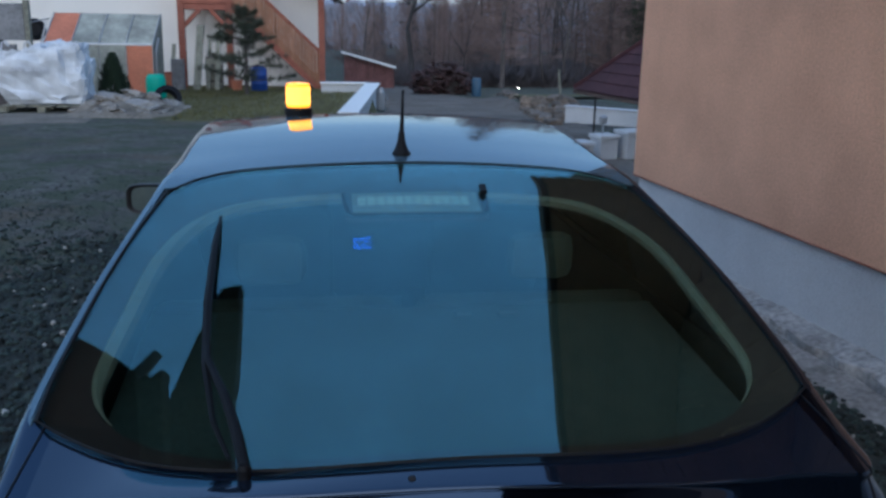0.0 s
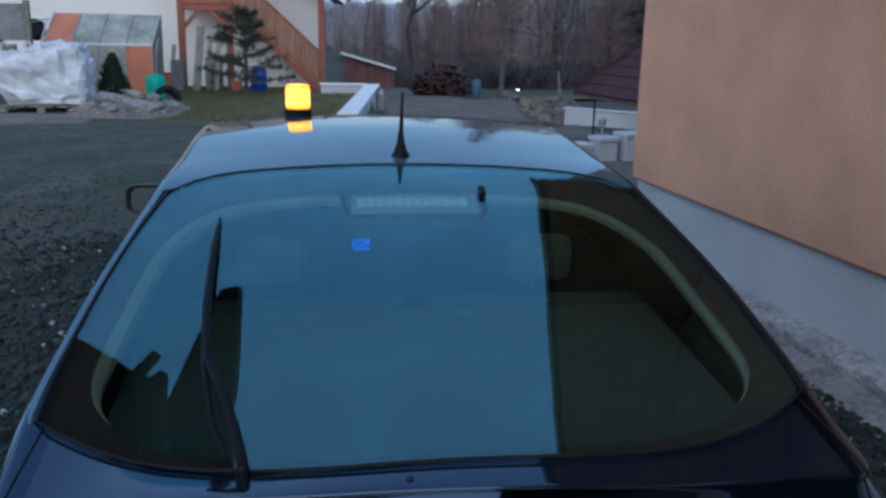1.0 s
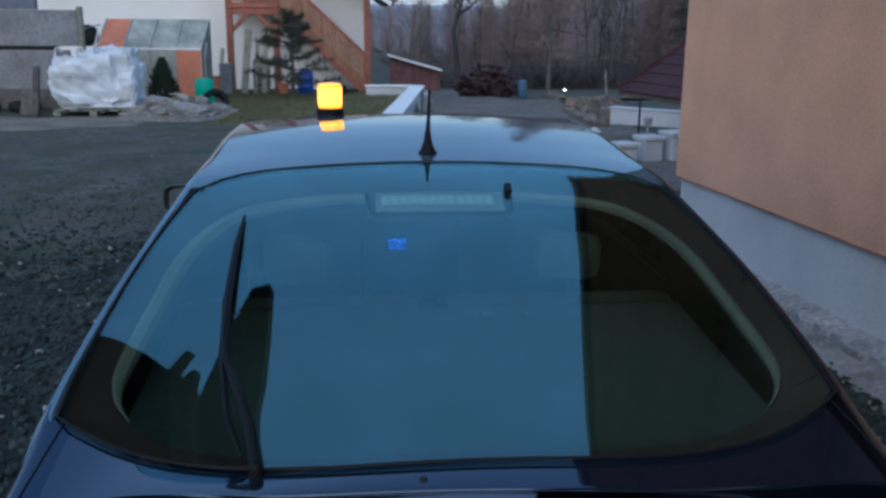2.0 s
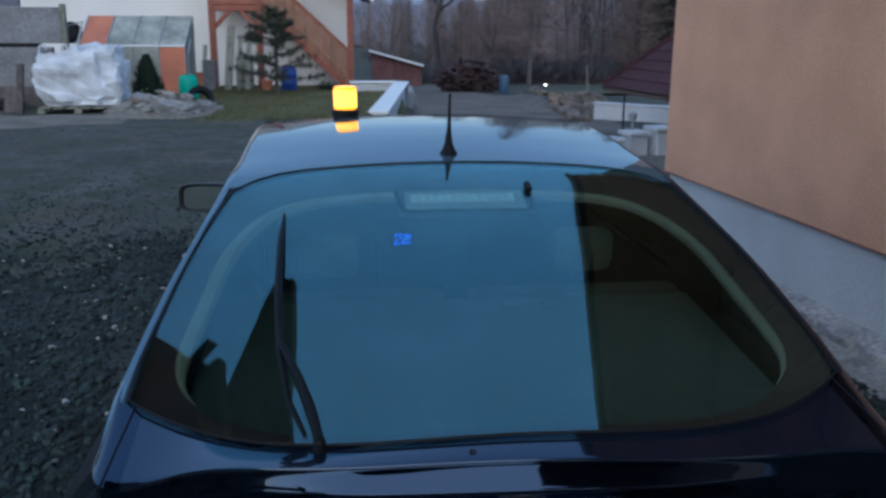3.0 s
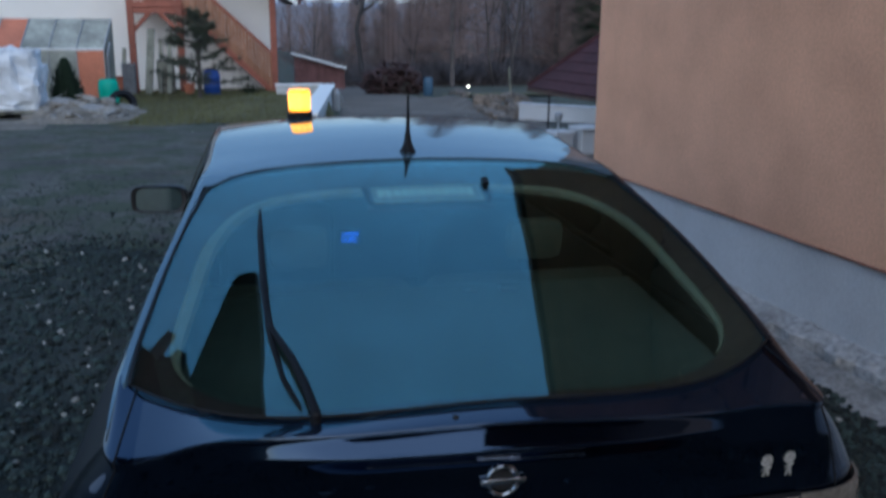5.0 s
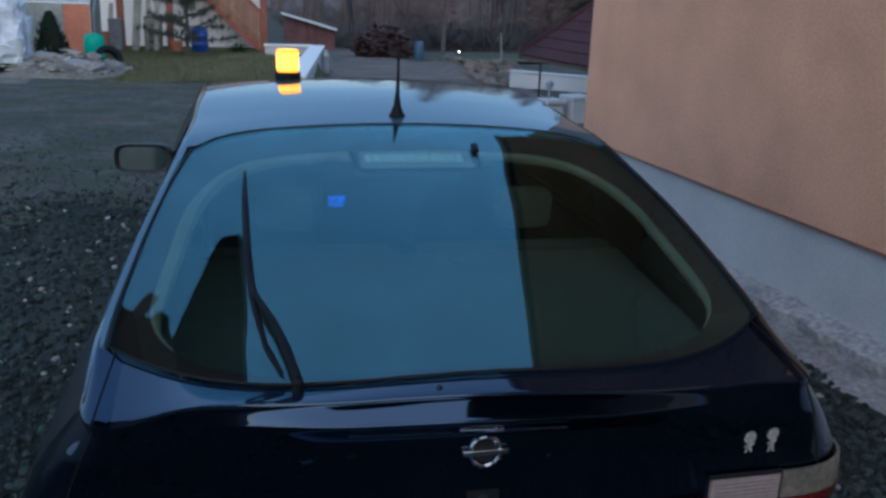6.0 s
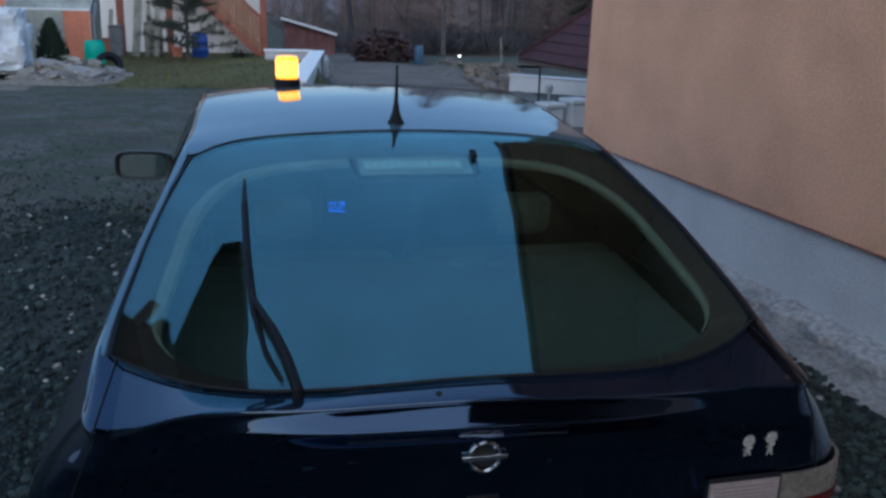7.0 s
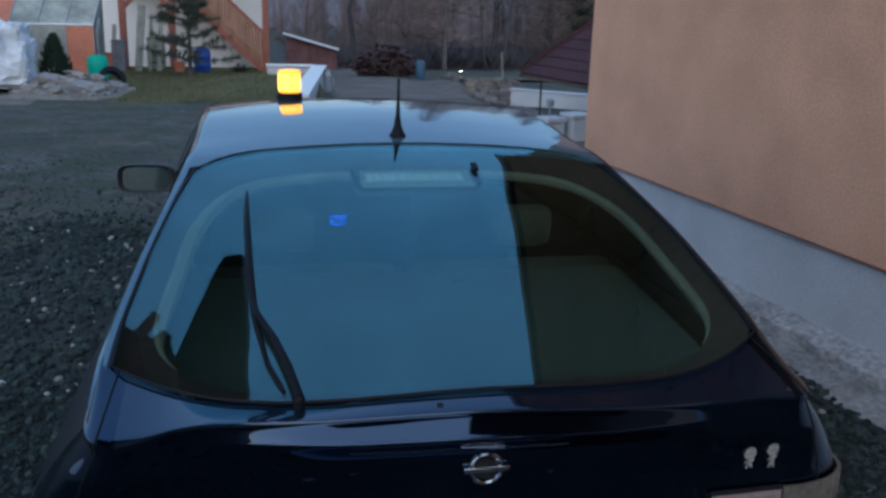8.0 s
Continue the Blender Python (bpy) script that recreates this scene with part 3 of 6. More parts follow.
def build_car():
    car = empty("car", pose(0, 0, 0), "dark navy blue hatchback parked on gravel beside the house", "car")
    sx = steps

    # rear screen with its seal, dark border and pale inner trim
    us = [math.sin(a * math.pi / 2) for a in sx(-1, 1, 36)]
    glass = part("rear_window", grid(lambda u, v: glass_point(u, v), us, sx(0, 1, 30), 0.004), GLASS, car, "tinted curved rear window reflecting the sky", True)
    glass.visible_shadow = False
    part("window_seal", ribbon(rim_points(0.0, 0.002), rim_points(-0.008, -0.002), 0.003), RUBBER, glass, "black rubber seal")

    def round_rim(inset, lift, low, high, a, power=0.28):
        c, s = math.cos(a), math.sin(a)
        return glass_point(math.copysign(abs(c) ** power, c), 0.5 + 0.5 * math.copysign(abs(s) ** power, s), lift, inset, low, high)
    turn = sx(0, 2 * math.pi, 160)[:-1]

    def square_rim(inset, lift, a):
        c, s = math.cos(a), math.sin(a)
        k = max(abs(c), abs(s))
        return glass_point(c / k, 0.5 + 0.5 * s / k, lift, inset)
    border = ribbon([square_rim(-0.008, -0.012, a) for a in turn], [round_rim(0.064, -0.03, 0.03, 0.12, a) for a in turn], 0.004)
    part("inner_border", border, FRIT, glass, "dark hatch lining behind the glass")
    part("inner_trim", tube([round_rim(0.072, -0.036, 0.035, 0.13, a) for a in sx(math.radians(-47), math.radians(222), 110)], [0.002 + (0.013 + 0.006 * smooth((i - 60) / 30)) * smooth(min(i, 110 - i) / 22) for i in range(111)], 6), TRIM, glass, "pale grey inner trim", True)

    # roof with drip mouldings
    head_y = lambda x: 1.04 - 0.02 * min(abs(x) / 0.57, 1) ** 2 - 0.085 * min(abs(x) / 0.57, 1) ** 12

    def roof_point(u, v):
        x = u * (w_rail(1.0) - 0.02)
        y = head_y(x) + 0.022
        y += (2.8 - y) * v
        x = u * (w_rail(y) - 0.02)
        return Vector((x, y, top(x, y)))
    part("roof", grid(roof_point, [math.sin(a * math.pi / 2) for a in sx(-1, 1, 40)], [v ** 1.3 for v in sx(0, 1, 28)], 0.006), SKYLIT_PAINT, car, "glossy navy roof with painted-in sky sheen, mirroring sky and trees", True)
    for side in (-1, 1):
        skin = SKYLIT_PAINT if side < 0 else DULL_PAINT   # sky sheen painted into the left side, reflections dulled on the right
        rail = [Vector((side * (w_rail(y) - 0.018), y, top(w_rail(y) - 0.018, y) + 0.004)) for y in sx(1.95, 2.8, 14)]
        part("roof_moulding", tube(rail, 0.002, 6), RUBBER, car, "black drip moulding")
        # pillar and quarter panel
        fall = lambda y: 0.22 + 0.65 * smooth((y - 0.30) / 0.6)   # how far down the painted sky sheen of the shoulder reaches
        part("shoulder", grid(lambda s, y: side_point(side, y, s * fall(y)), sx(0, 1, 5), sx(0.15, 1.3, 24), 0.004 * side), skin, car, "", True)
        part("quarter_panel", grid(lambda s, y: side_point(side, y, fall(y) + (1 - fall(y)) * s), sx(0, 1, 5), sx(0.15, 1.3, 24), 0.004 * side), DULL_PAINT, car, "", True)
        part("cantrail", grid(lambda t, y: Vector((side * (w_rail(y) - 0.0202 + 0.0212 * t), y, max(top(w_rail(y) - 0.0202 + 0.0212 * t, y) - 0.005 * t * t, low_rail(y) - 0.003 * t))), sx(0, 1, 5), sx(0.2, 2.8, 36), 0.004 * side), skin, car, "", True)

        def hatch_side(t, v):
            p = glass_point(side, v, -0.004, -0.018)
            q = Vector((side * (w_rail(p.y) - 0.018), p.y, max(top(w_rail(p.y) - 0.018, p.y) - 0.002, low_rail(p.y))))
            return p.lerp(q, t)
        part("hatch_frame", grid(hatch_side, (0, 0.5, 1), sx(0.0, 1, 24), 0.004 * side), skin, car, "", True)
        part("side_body", grid(lambda s, y: side_point(side, y, s), sx(1, 2, 14), sx(0.15, 4.32, 60), 0.01 * side), DULL_PAINT, car, "dull navy doors and wings", True)
        win = part("side_window", grid(lambda s, y: side_point(side, y, s) + Vector((side * 0.003, 0, 0)), sx(0.08, 0.93, 6), sx(1.32, 2.85, 16), 0.004 * side), DARK_GLASS, car, "tinted side windows", True)
        win.visible_shadow = False
        for s0, s1 in ((0.0, 0.085), (0.925, 1.0)):
            part("window_frame", grid(lambda s, y: side_point(side, y, s), sx(s0, s1, 2), sx(1.29, 2.87, 16), 0.006 * side), RUBBER, win)
        part("door_pillar", grid(lambda s, y: side_point(side, y, s) + Vector((side * 0.008, 0, 0)), sx(0, 1, 6), (1.98, 2.07), 0.006 * side), PLASTIC, car)
        part("front_pillar", grid(lambda s, y: side_point(side, y, s), sx(0, 1, 6), sx(2.85, 3.3, 6), 0.005 * side), PAINT, car, "", True)
    part("roof_gap_strip", grid(lambda x, t: Vector((x, head_y(x) + 0.002 + 0.024 * t, top(x, head_y(x) + 0.002 + 0.024 * t) - 0.005)), sx(-0.6, 0.6, 60), (0, 1), 0.003), RUBBER, car, "dark gap between hatch and roof")
    wind = part("windscreen", grid(lambda u, y: Vector((u * w_rail(y), y, top(u * w_rail(y), y))), sx(-1, 1, 20), sx(2.79, 3.42, 12), 0.004), DARK_GLASS, car, "windscreen", True)
    wind.visible_shadow = False
    part("bonnet", grid(lambda u, y: Vector((u * (w_rail(y) - 0.005), y, top(u * w_rail(y), y))), sx(-1, 1, 20), sx(3.42, 4.33, 18), 0.006), PAINT, car, "", True)
    part("front_bumper", grid(lambda u, t: Vector((u * 0.78, 4.36 + 0.06 * math.sin(math.pi * t) - 0.28 * abs(u) ** 4, 0.73 - 0.5 * t)), sx(-1, 1, 20), sx(0, 1, 8), 0.02), PAINT, car, "", True)

    # tail: deck, double spoiler lip, upright panel, bumper
    prof = [(0.040, 0.966), (0.020, 0.965), (0.002, 0.963), (-0.012, 0.961), (-0.0205, 0.9598), (-0.0236, 0.9592), (-0.0258, 0.9580), (-0.0273, 0.9562), (-0.0280, 0.9550), (-0.0280, 0.9535), (-0.0272, 0.9518), (-0.018, 0.9495),
            (-0.0090, 0.9475), (-0.0092, 0.944), (-0.0110, 0.9405), (-0.0165, 0.9345), (-0.0225, 0.9280), (-0.0285, 0.9215), (-0.0345, 0.9150), (-0.0375, 0.9115), (-0.0398, 0.9095), (-0.0415, 0.9080), (-0.0424, 0.9060), (-0.0426, 0.9040),
            (-0.0415, 0.900), (-0.030, 0.888), (-0.012, 0.866), (-0.005, 0.850), (0.000, 0.80), (0.002, 0.74), (0.000, 0.68), (-0.002, 0.60)]
    plain = [y if z <= 0.80 else (max(y, -0.0168) if z > 0.957 else -0.0168 * smooth((z - 0.80) / 0.06)) for y, z in prof]

    def tail(x, k):
        y0, z = prof[k]
        a = 1 - smooth((abs(x) - 0.24) / 0.32)
        y = y0 * a + plain[k] * (1 - a)
        near = (1.0, 0.62, 0.28, 0.09, 0.02)[k] if k < 5 else 0.0
        edge = glass_edge_low(x)
        z += (top(x, edge) - 0.975) * ((1, 0.95, 0.88, 0.8, 0.75)[k] if k < 5 else 0.7 * smooth((z - 0.90) / 0.05)) - 0.026 * x * smooth((z - 0.83) / 0.05) * (1 - near) * (1 - smooth((abs(x) - 0.52) / 0.2)) - 0.045 * smooth((abs(x) - 0.56) / 0.24) * (1 - near) * smooth((z - 0.83) / 0.08)
        y += tail_y(x) * (1 - near) + (edge - 0.03) * near
        return Vector((x, y, z))

    edge_x = 0.72
    xs = sx(-edge_x, edge_x, 72)
    deck_rows = 11
    gate = part("tailgate", grid(lambda k, x: tail(x, int(k)), list(range(deck_rows - 1, len(prof))), xs, 0.004), PAINT, car, "glossy navy tailgate with spoiler lip", True)
    part("spoiler", grid(lambda k, x: tail(x, int(k)), list(range(deck_rows)), xs, 0.004), SKYLIT_DECK_PAINT, gate, "spoiler deck with faint painted-in sky sheen", True)
    bend = [0.5 - 0.5 * math.cos(math.pi * i / 24) for i in range(25)]
    for side in (-1, 1):
        zr, zb = side_point(1, 0.15, 0).z, side_point(1, 0.15, 1).z

        def corner(t, k):
            """Shoulder that rolls from the tail round to the flank, and from the deck up to the rail."""
            p, k = tail(side * edge_x, int(k)), int(k)
            a, b = math.sin(t * math.pi / 2) ** 0.82, 1 - max(math.cos(t * math.pi / 2), 0) ** 0.82
            if k >= 5:
                z = 0.6 + (p.z - 0.6) * (zr - 0.6) / (tail(side * edge_x, 4).z - 0.6)
                s = (zr - z) / (zr - zb) if z > zb else 1 + (zb - z) / (zb - 0.24)
                e = side_point(side, 0.15, max(s, 0))
                return Vector((p.x + (e.x - p.x) * a, p.y + (e.y - p.y) * b, p.z + (e.z - p.z) * b))
            g = (0.0, 0.38, 0.72, 0.91, 0.98)[k]
            p0, p4, e = tail(side * edge_x, 0), tail(side * edge_x, 4), side_point(side, 0.15, 0)
            yi = p0.y + 0.05
            inner = Vector((side * (w_rail(yi) - 0.002), yi, max(top(w_rail(yi), yi), low_rail(yi)) - 0.002))
            return p + g * Vector(((e.x - p4.x) * a, (e.y - p4.y) * b, (e.z - p4.z) * b)) + (1 - g) * t * (inner - p0)
        part("rear_corner", grid(corner, bend, list(range(len(prof)))), PAINT, car, "", True)
        part("shut_line", tube([corner(0.30, k) + Vector((0, -0.0004, 0.0006)) for k in range(len(prof))], 0.0022, 5), RUBBER, car, "dark shut line of the tailgate")

    def bumper(u, t):
        x = u * 0.865
        z = (0.60, 0.605, 0.595, 0.55, 0.45, 0.32, 0.24, 0.22)[int(t)]
        y = (0.02, -0.05, -0.085, -0.10, -0.10, -0.085, -0.05, 0.1)[int(t)]
        return Vector((x, y + tail_y(x * 0.97) * 1.05, z))
    part("rear_bumper", grid(bumper, sx(-1, 1, 40), list(range(8)), 0.012), PAINT, car, "", True)

    # rear lamps: ribbed pale upper lens, red below, outer part on the corner
    for side in (-1, 1):
        lamp = part("rear_lamp", grid(lambda x, z: Vector((side * x, tail_y(x) - 0.012, z)), sx(0.545, 0.72, 10), sx(0.608, 0.698, 6), 0.01 * side), LENS_PALE, car, "pale ribbed rear lamp", True)
        for i in range(8):
            z = 0.620 + i * 0.0098
            part("lens_rib", tube([Vector((side * x, tail_y(x) - 0.014, z)) for x in sx(0.555, 0.712, 6)], 0.0028, 5), LENS_PALE, lamp)
        part("lamp_frame", tube([Vector((side * x, tail_y(x) - 0.008, 0.703)) for x in sx(0.54, 0.722, 6)], 0.006, 6), RUBBER, lamp)

        zb = side_point(1, 0.15, 1).z

        def outer(t, z):
            e = side_point(side, 0.15, 1 + (zb - z) / (zb - 0.24))
            ca, sa = max(math.cos(t * math.pi / 2), 0) ** 0.82, math.sin(t * math.pi / 2) ** 0.82
            y0 = tail_y(0.72)
            return Vector((side * (0.725 + (abs(e.x) - 0.725 + 0.012) * sa), y0 - 0.014 + (0.15 - y0 + 0.012) * (1 - ca), z))
        o = part("side_lamp", grid(outer, [0.5 - 0.5 * math.cos(math.pi * i / 24) for i in range(25)], sx(0.635, 0.704, 4), 0.008 * side), LENS_SMOKE, car, "smoky corner lamp lens", True)
        part("red_lens", grid(lambda t, z: outer(t, z) + Vector((0, -0.002, 0)), [0.5 - 0.5 * math.cos(math.pi * i / 24) for i in range(25)], (0.606, 0.633), 0.008 * side), LENS_RED, o, "red lower lens")
        part("red_lens", grid(lambda x, z: Vector((side * x, tail_y(x) - 0.016, z)), sx(0.36, 0.54, 6), (0.61, 0.655), 0.006 * side), LENS_RED, car, "dark red reflector strip")

    # round badge with a bar, lock, small sticker pair, number plate with bars
    badge = part("badge", ring_tube([Vector((0.033 * math.cos(a), 0.033 * math.sin(a), 0.004)) for a in sx(0, 2 * math.pi, 32)[:-1]], 0.0042, 8), CHROME, car, "round chrome badge with a bar")
    badge.matrix_world = pose(0.012, -0.002, 0.816, 90, 0, 0)
    part("badge_bar", box(-0.049, 0.049, -0.006, 0.006, 0.002, 0.009, 0.002), CHROME, badge)
    part("badge_core", lathe([(0.0245, 0.001), (0.0245, 0.003)], 24), PLASTIC, badge)
    lock = part("lock", lathe([(0.011, 0), (0.011, 0.006), (0.004, 0.006)], 16), CHROME, car, "chrome tailgate lock")
    lock.matrix_world = pose(0.012, -0.002, 0.705, 90, 0, 0)
    part("lock_plate", box(-0.024, 0.048, -0.004, 0.004, 0.69, 0.722, 0.002), RUBBER, car)
    plate = part("number_plate", box(-0.26, 0.26, -0.012, -0.002, 0.615, 0.665, 0.002), STICKER, car, "white number plate")
    for i in range(7):
        part("plate_bar", box(-0.2 + i * 0.06, -0.165 + i * 0.06, -0.014, -0.0125, 0.622, 0.656), PLASTIC, plate)
    for cx, cz, tall in ((0.631, 0.781, 0), (0.688, 0.785, 1)):
        # outline of a small figure: round or spiky head, body, two legs
        pts = [(0.004, -0.004)]
        for i, a in enumerate(sx(-62, 242, 26)):
            r = (0.019 if i % 2 else 0.013) if tall and 4 < i < 22 else 0.0155
            pts.append((r * 0.9 * math.cos(math.radians(a)), 0.013 + r * math.sin(math.radians(a))))
        pts += [(-0.004, -0.004), (-0.012, -0.009), (-0.011, -0.013), (-0.005, -0.011), (-0.009, -0.031), (-0.004, -0.031), (0, -0.018), (0.004, -0.031), (0.009, -0.031), (0.005, -0.011), (0.012, -0.004), (0.011, -0.001)]
        if not tall:
            pts = [(x * 1.1, y if y > -0.005 else -0.005 + (y + 0.005) * 0.72) for x, y in pts]
        bm = bmesh.new()
        face = bm.faces.new([bm.verts.new((x, y, 0.0012)) for x, y in pts])
        low = bmesh.ops.extrude_face_region(bm, geom=[face])
        bmesh.ops.translate(bm, vec=(0, 0, -0.0012), verts=[v for v in low["geom"] if isinstance(v, bmesh.types.BMVert)])
        bmesh.ops.recalc_face_normals(bm, faces=bm.faces[:])
        st = part("sticker", bm, STICKER, car, "small white figure-shaped sticker")
        st.matrix_world = pose(cx, tail_y(cx) - 0.0035, cz, 90, 0, 5)

    # wiper, parked on the left of the rear screen
    on = lambda x, y, up: Vector((x, y, top(x, y) + up))
    piv = Vector((-0.370, 0.048, 0.980))
    arm = part("wiper_arm", tube([piv, on(-0.388, 0.12, 0.024), on(-0.412, 0.19, 0.026), on(-0.450, 0.285, 0.022), on(-0.461, 0.40, 0.018)], [0.010, 0.0105, 0.009, 0.007, 0.003], 8), RUBBER, car, "black wiper arm")
    part("wiper_blade", tube([on(-0.398, 0.084, 0.006), on(-0.430, 0.155, 0.010), on(-0.454, 0.28, 0.016), on(-0.464, 0.44, 0.018), on(-0.467, 0.635, 0.014), on(-0.465, 0.775, 0.006)], [0.004, 0.006, 0.0085, 0.0095, 0.008, 0.003], 6), RUBBER, arm, "black rubber blade")
    part("wiper_cap", lathe([(0.012, -0.03), (0.012, -0.004), (0.009, 0.004), (0.004, 0.006)], 16), RUBBER, arm).matrix_world = Matrix.Translation(piv)
    noz = part("washer_nozzle", lathe([(0.007, 0), (0.007, 0.006), (0.003, 0.01)], 10), PLASTIC, car)
    noz.matrix_world = Matrix.Translation((-0.09, 0.0, 0.962))

    # roof aerial
    bz = top(0, 1.134)
    aerial = part("aerial_base", lathe([(0.026, -0.006), (0.026, 0.003), (0.020, 0.010), (0.012, 0.032), (0.0085, 0.06)], 18), RUBBER, car, "black cone-shaped aerial foot", True)
    aerial.matrix_world = Matrix.Translation((0, 1.134, bz))
    part("aerial_rod", tube([(0, -0.0, 0.055), (0.003, 0.012, 0.1), (0.006, 0.03, 0.16), (0.007, 0.033, 0.172)], [0.0075, 0.0055, 0.0036, 0.0048], 8), RUBBER, aerial, "short black rod")

    part("headliner", grid(lambda u, y: Vector((u * (w_rail(y) - 0.05), y, top(u * (w_rail(y) - 0.05), y) - 0.025)), sx(-1, 1, 12), sx(1.07, 2.78, 10), 0.006), TRIM, car, "pale grey headliner")
    # high brake lamp and small sensor behind the glass
    bl = part("brake_lamp", grid(lambda x, y: Vector((x, y, top(x, y) - 0.014)), sx(-0.17, 0.185, 8), sx(0.76, 0.885, 4), 0.010), FRIT, car, "high brake lamp housing behind the glass")
    part("lamp_face", grid(lambda x, y: Vector((x, y, top(x, y) - 0.0105)), sx(-0.152, 0.168, 8), sx(0.776, 0.878, 3), 0.002), TRIM, bl, "pale grey lens plate")
    u_line = [Vector((x, y, top(x, y) - 0.009)) for x, y in ((-0.172, 0.872), (-0.170, 0.82), (-0.164, 0.775), (-0.15, 0.764), (-0.05, 0.761), (0.06, 0.761), (0.165, 0.764), (0.179, 0.775), (0.185, 0.82), (0.187, 0.872))]
    part("housing_rim", tube(u_line, 0.007, 6), RUBBER, bl, "dark rim of the lamp housing")
    for i in range(12):
        x = -0.138 + i * 0.0235
        part("lens_cell", grid(lambda a, b: Vector((a, b, top(a, b) - 0.0075)), (x, x + 0.0212), (0.812, 0.856), 0.002), LENS_CLEAR, bl)
    part("washer_jet", grid(lambda x, y: Vector((x, y, top(x, y) + 0.014)), (0.176, 0.184, 0.192), (0.842, 0.86, 0.878), 0.010), RUBBER, car, "small black washer jet on the glass")

    # cabin
    part("cabin_floor", box(-0.74, 0.74, 0.1, 3.4, 0.28, 0.32), CARPET, car)
    part("parcel_shelf", grid(lambda x, y: (x, y, 0.905 + 0.09 * (y - 0.1)), sx(-0.66, 0.66, 8), sx(0.1, 0.88, 6), 0.02), CARPET, car, "dark grey parcel shelf")
    for x, w in ((0.13, 0.022), (0.25, 0.030)):
        part("tissue_pack", box(x - w, x + w, 0.79, 0.83, 0.970, 0.986, 0.007), DASH, car, "small pale pack on the parcel shelf")
    part("dashboard", box(-0.7, 0.7, 2.95, 3.32, 0.33, 0.97, 0.05), DASH, car, "grey dashboard")

    def padded(x0, x1, y0, y1, z0, z1, lean=0.0, b=0.05):
        bm = box(x0, x1, y0, y1, z0, z1, b)
        for v in bm.verts:
            v.co.y -= lean * (v.co.z - z0)
        return bm
    for side in (-1, 1):
        x = side * 0.40
        seat = part("seat", padded(x - 0.26, x + 0.26, 2.0, 2.5, 0.38, 0.54), FABRIC, car, "grey fabric front seat", True)
        part("backrest", padded(x - 0.22, x + 0.22, 1.95, 2.07, 0.5, 1.04, 0.25), FABRIC, seat, "", True)
        part("headrest", padded(x - 0.13, x + 0.13, 1.80, 1.89, 1.07, 1.24, 0.1, 0.04), FABRIC, seat, "", True)
        bench = part("rear_seat", padded(side * 0.35 - 0.33, side * 0.35 + 0.33, 0.98, 1.45, 0.38, 0.52), FABRIC, car, "grey fabric rear bench half", True)
        part("backrest", padded(side * 0.35 - 0.33, side * 0.35 + 0.33, 0.99, 1.10, 0.5, 0.985, 0.18), FABRIC, bench, "", True)
        part("headrest", padded(side * 0.36 - 0.092, side * 0.36 + 0.092, 0.895, 0.975, 1.03, 1.165, 0.1, 0.038), FABRIC, bench, "", True)
    wheel = part("steering_wheel", ring_tube([Vector((0.18 * math.cos(a), 0.18 * math.sin(a), 0)) for a in sx(0, 2 * math.pi, 28)[:-1]], 0.014), PLASTIC, car)
    wheel.matrix_world = pose(-0.36, 2.82, 0.86, 60, 0, 0)
    part("spoke", box(-0.17, 0.17, -0.025, 0.025, -0.01, 0.01, 0.004), PLASTIC, wheel)
    disp = part("display", box(-0.075, 0.045, 2.905, 2.92, 0.60, 0.68, 0.004), PLASTIC, car, "dashboard display with blue digits")
    rng = random.Random(3)
    for i in range(7):
        for j in range(4):
            if j in (0, 3) or rng.random() < 0.6:
                x, z = -0.056 + i * 0.0128, 0.614 + j * 0.0145
                part("blue_dot", box(x, x + 0.0036, 2.9, 2.904, z, z + 0.0042), BLUE_LED, disp)

    # door mirrors: rounded shell, rim, recessed glass
    def shell(a, k):
        ly, f = ((-0.052, 0.80), (-0.060, 0.88), (-0.062, 0.96), (-0.045, 1.0), (0.0, 0.98), (0.04, 0.88), (0.07, 0.68), (0.085, 0.35), (0.088, 0.02))[k]
        c, d = math.cos(a), math.sin(a)
        return Vector((0.128 * f * math.copysign(abs(c) ** 0.45, c), ly, 0.066 * f * math.copysign(abs(d) ** 0.5, d)))
    for side in (-1, 1):
        mir = part("mirror", grid(lambda a, k: shell(a, int(k)), sx(0, 2 * math.pi, 40), list(range(9))), PLASTIC, car, "black door mirror", True)
        mir.matrix_world = pose(side * 0.925, 2.63, 0.931, -3.6, 0, side * 5)
        bm = bmesh.new()
        bm.faces.new([bm.verts.new(shell(a, 0)) for a in sx(0, 2 * math.pi, 40)[:-1]])
        bm.normal_update()
        bmesh.ops.solidify(bm, geom=bm.faces[:], thickness=0.003)
        part("mirror_glass", bm, MIRROR, mir, "mirror glass")
        part("mirror_foot", box(-0.15 if side > 0 else 0.09, -0.09 if side > 0 else 0.15, 0.0, 0.06, -0.06, -0.01, 0.008), PLASTIC, mir)

    # wheels
    for side in (-1, 1):
        for y in (0.9, 3.5):
            prof_t = [(0.2, -0.09), (0.285, -0.095), (0.305, -0.08), (0.31, 0), (0.305, 0.08), (0.285, 0.095), (0.2, 0.09)]
            ty = part("wheel", lathe(prof_t, 32, cap=False), RUBBER, car, "black tyre on a silver rim", True)
            ty.matrix_world = pose(side * 0.775, y, 0.30, 0, 90, 0)
            rim = lathe([(0.2, -0.085), (0.2, 0.085), (0.17, 0.07), (0.05, 0.075 * 1)], 24)
            part("rim", rim, ALLOY, ty)


build_car()


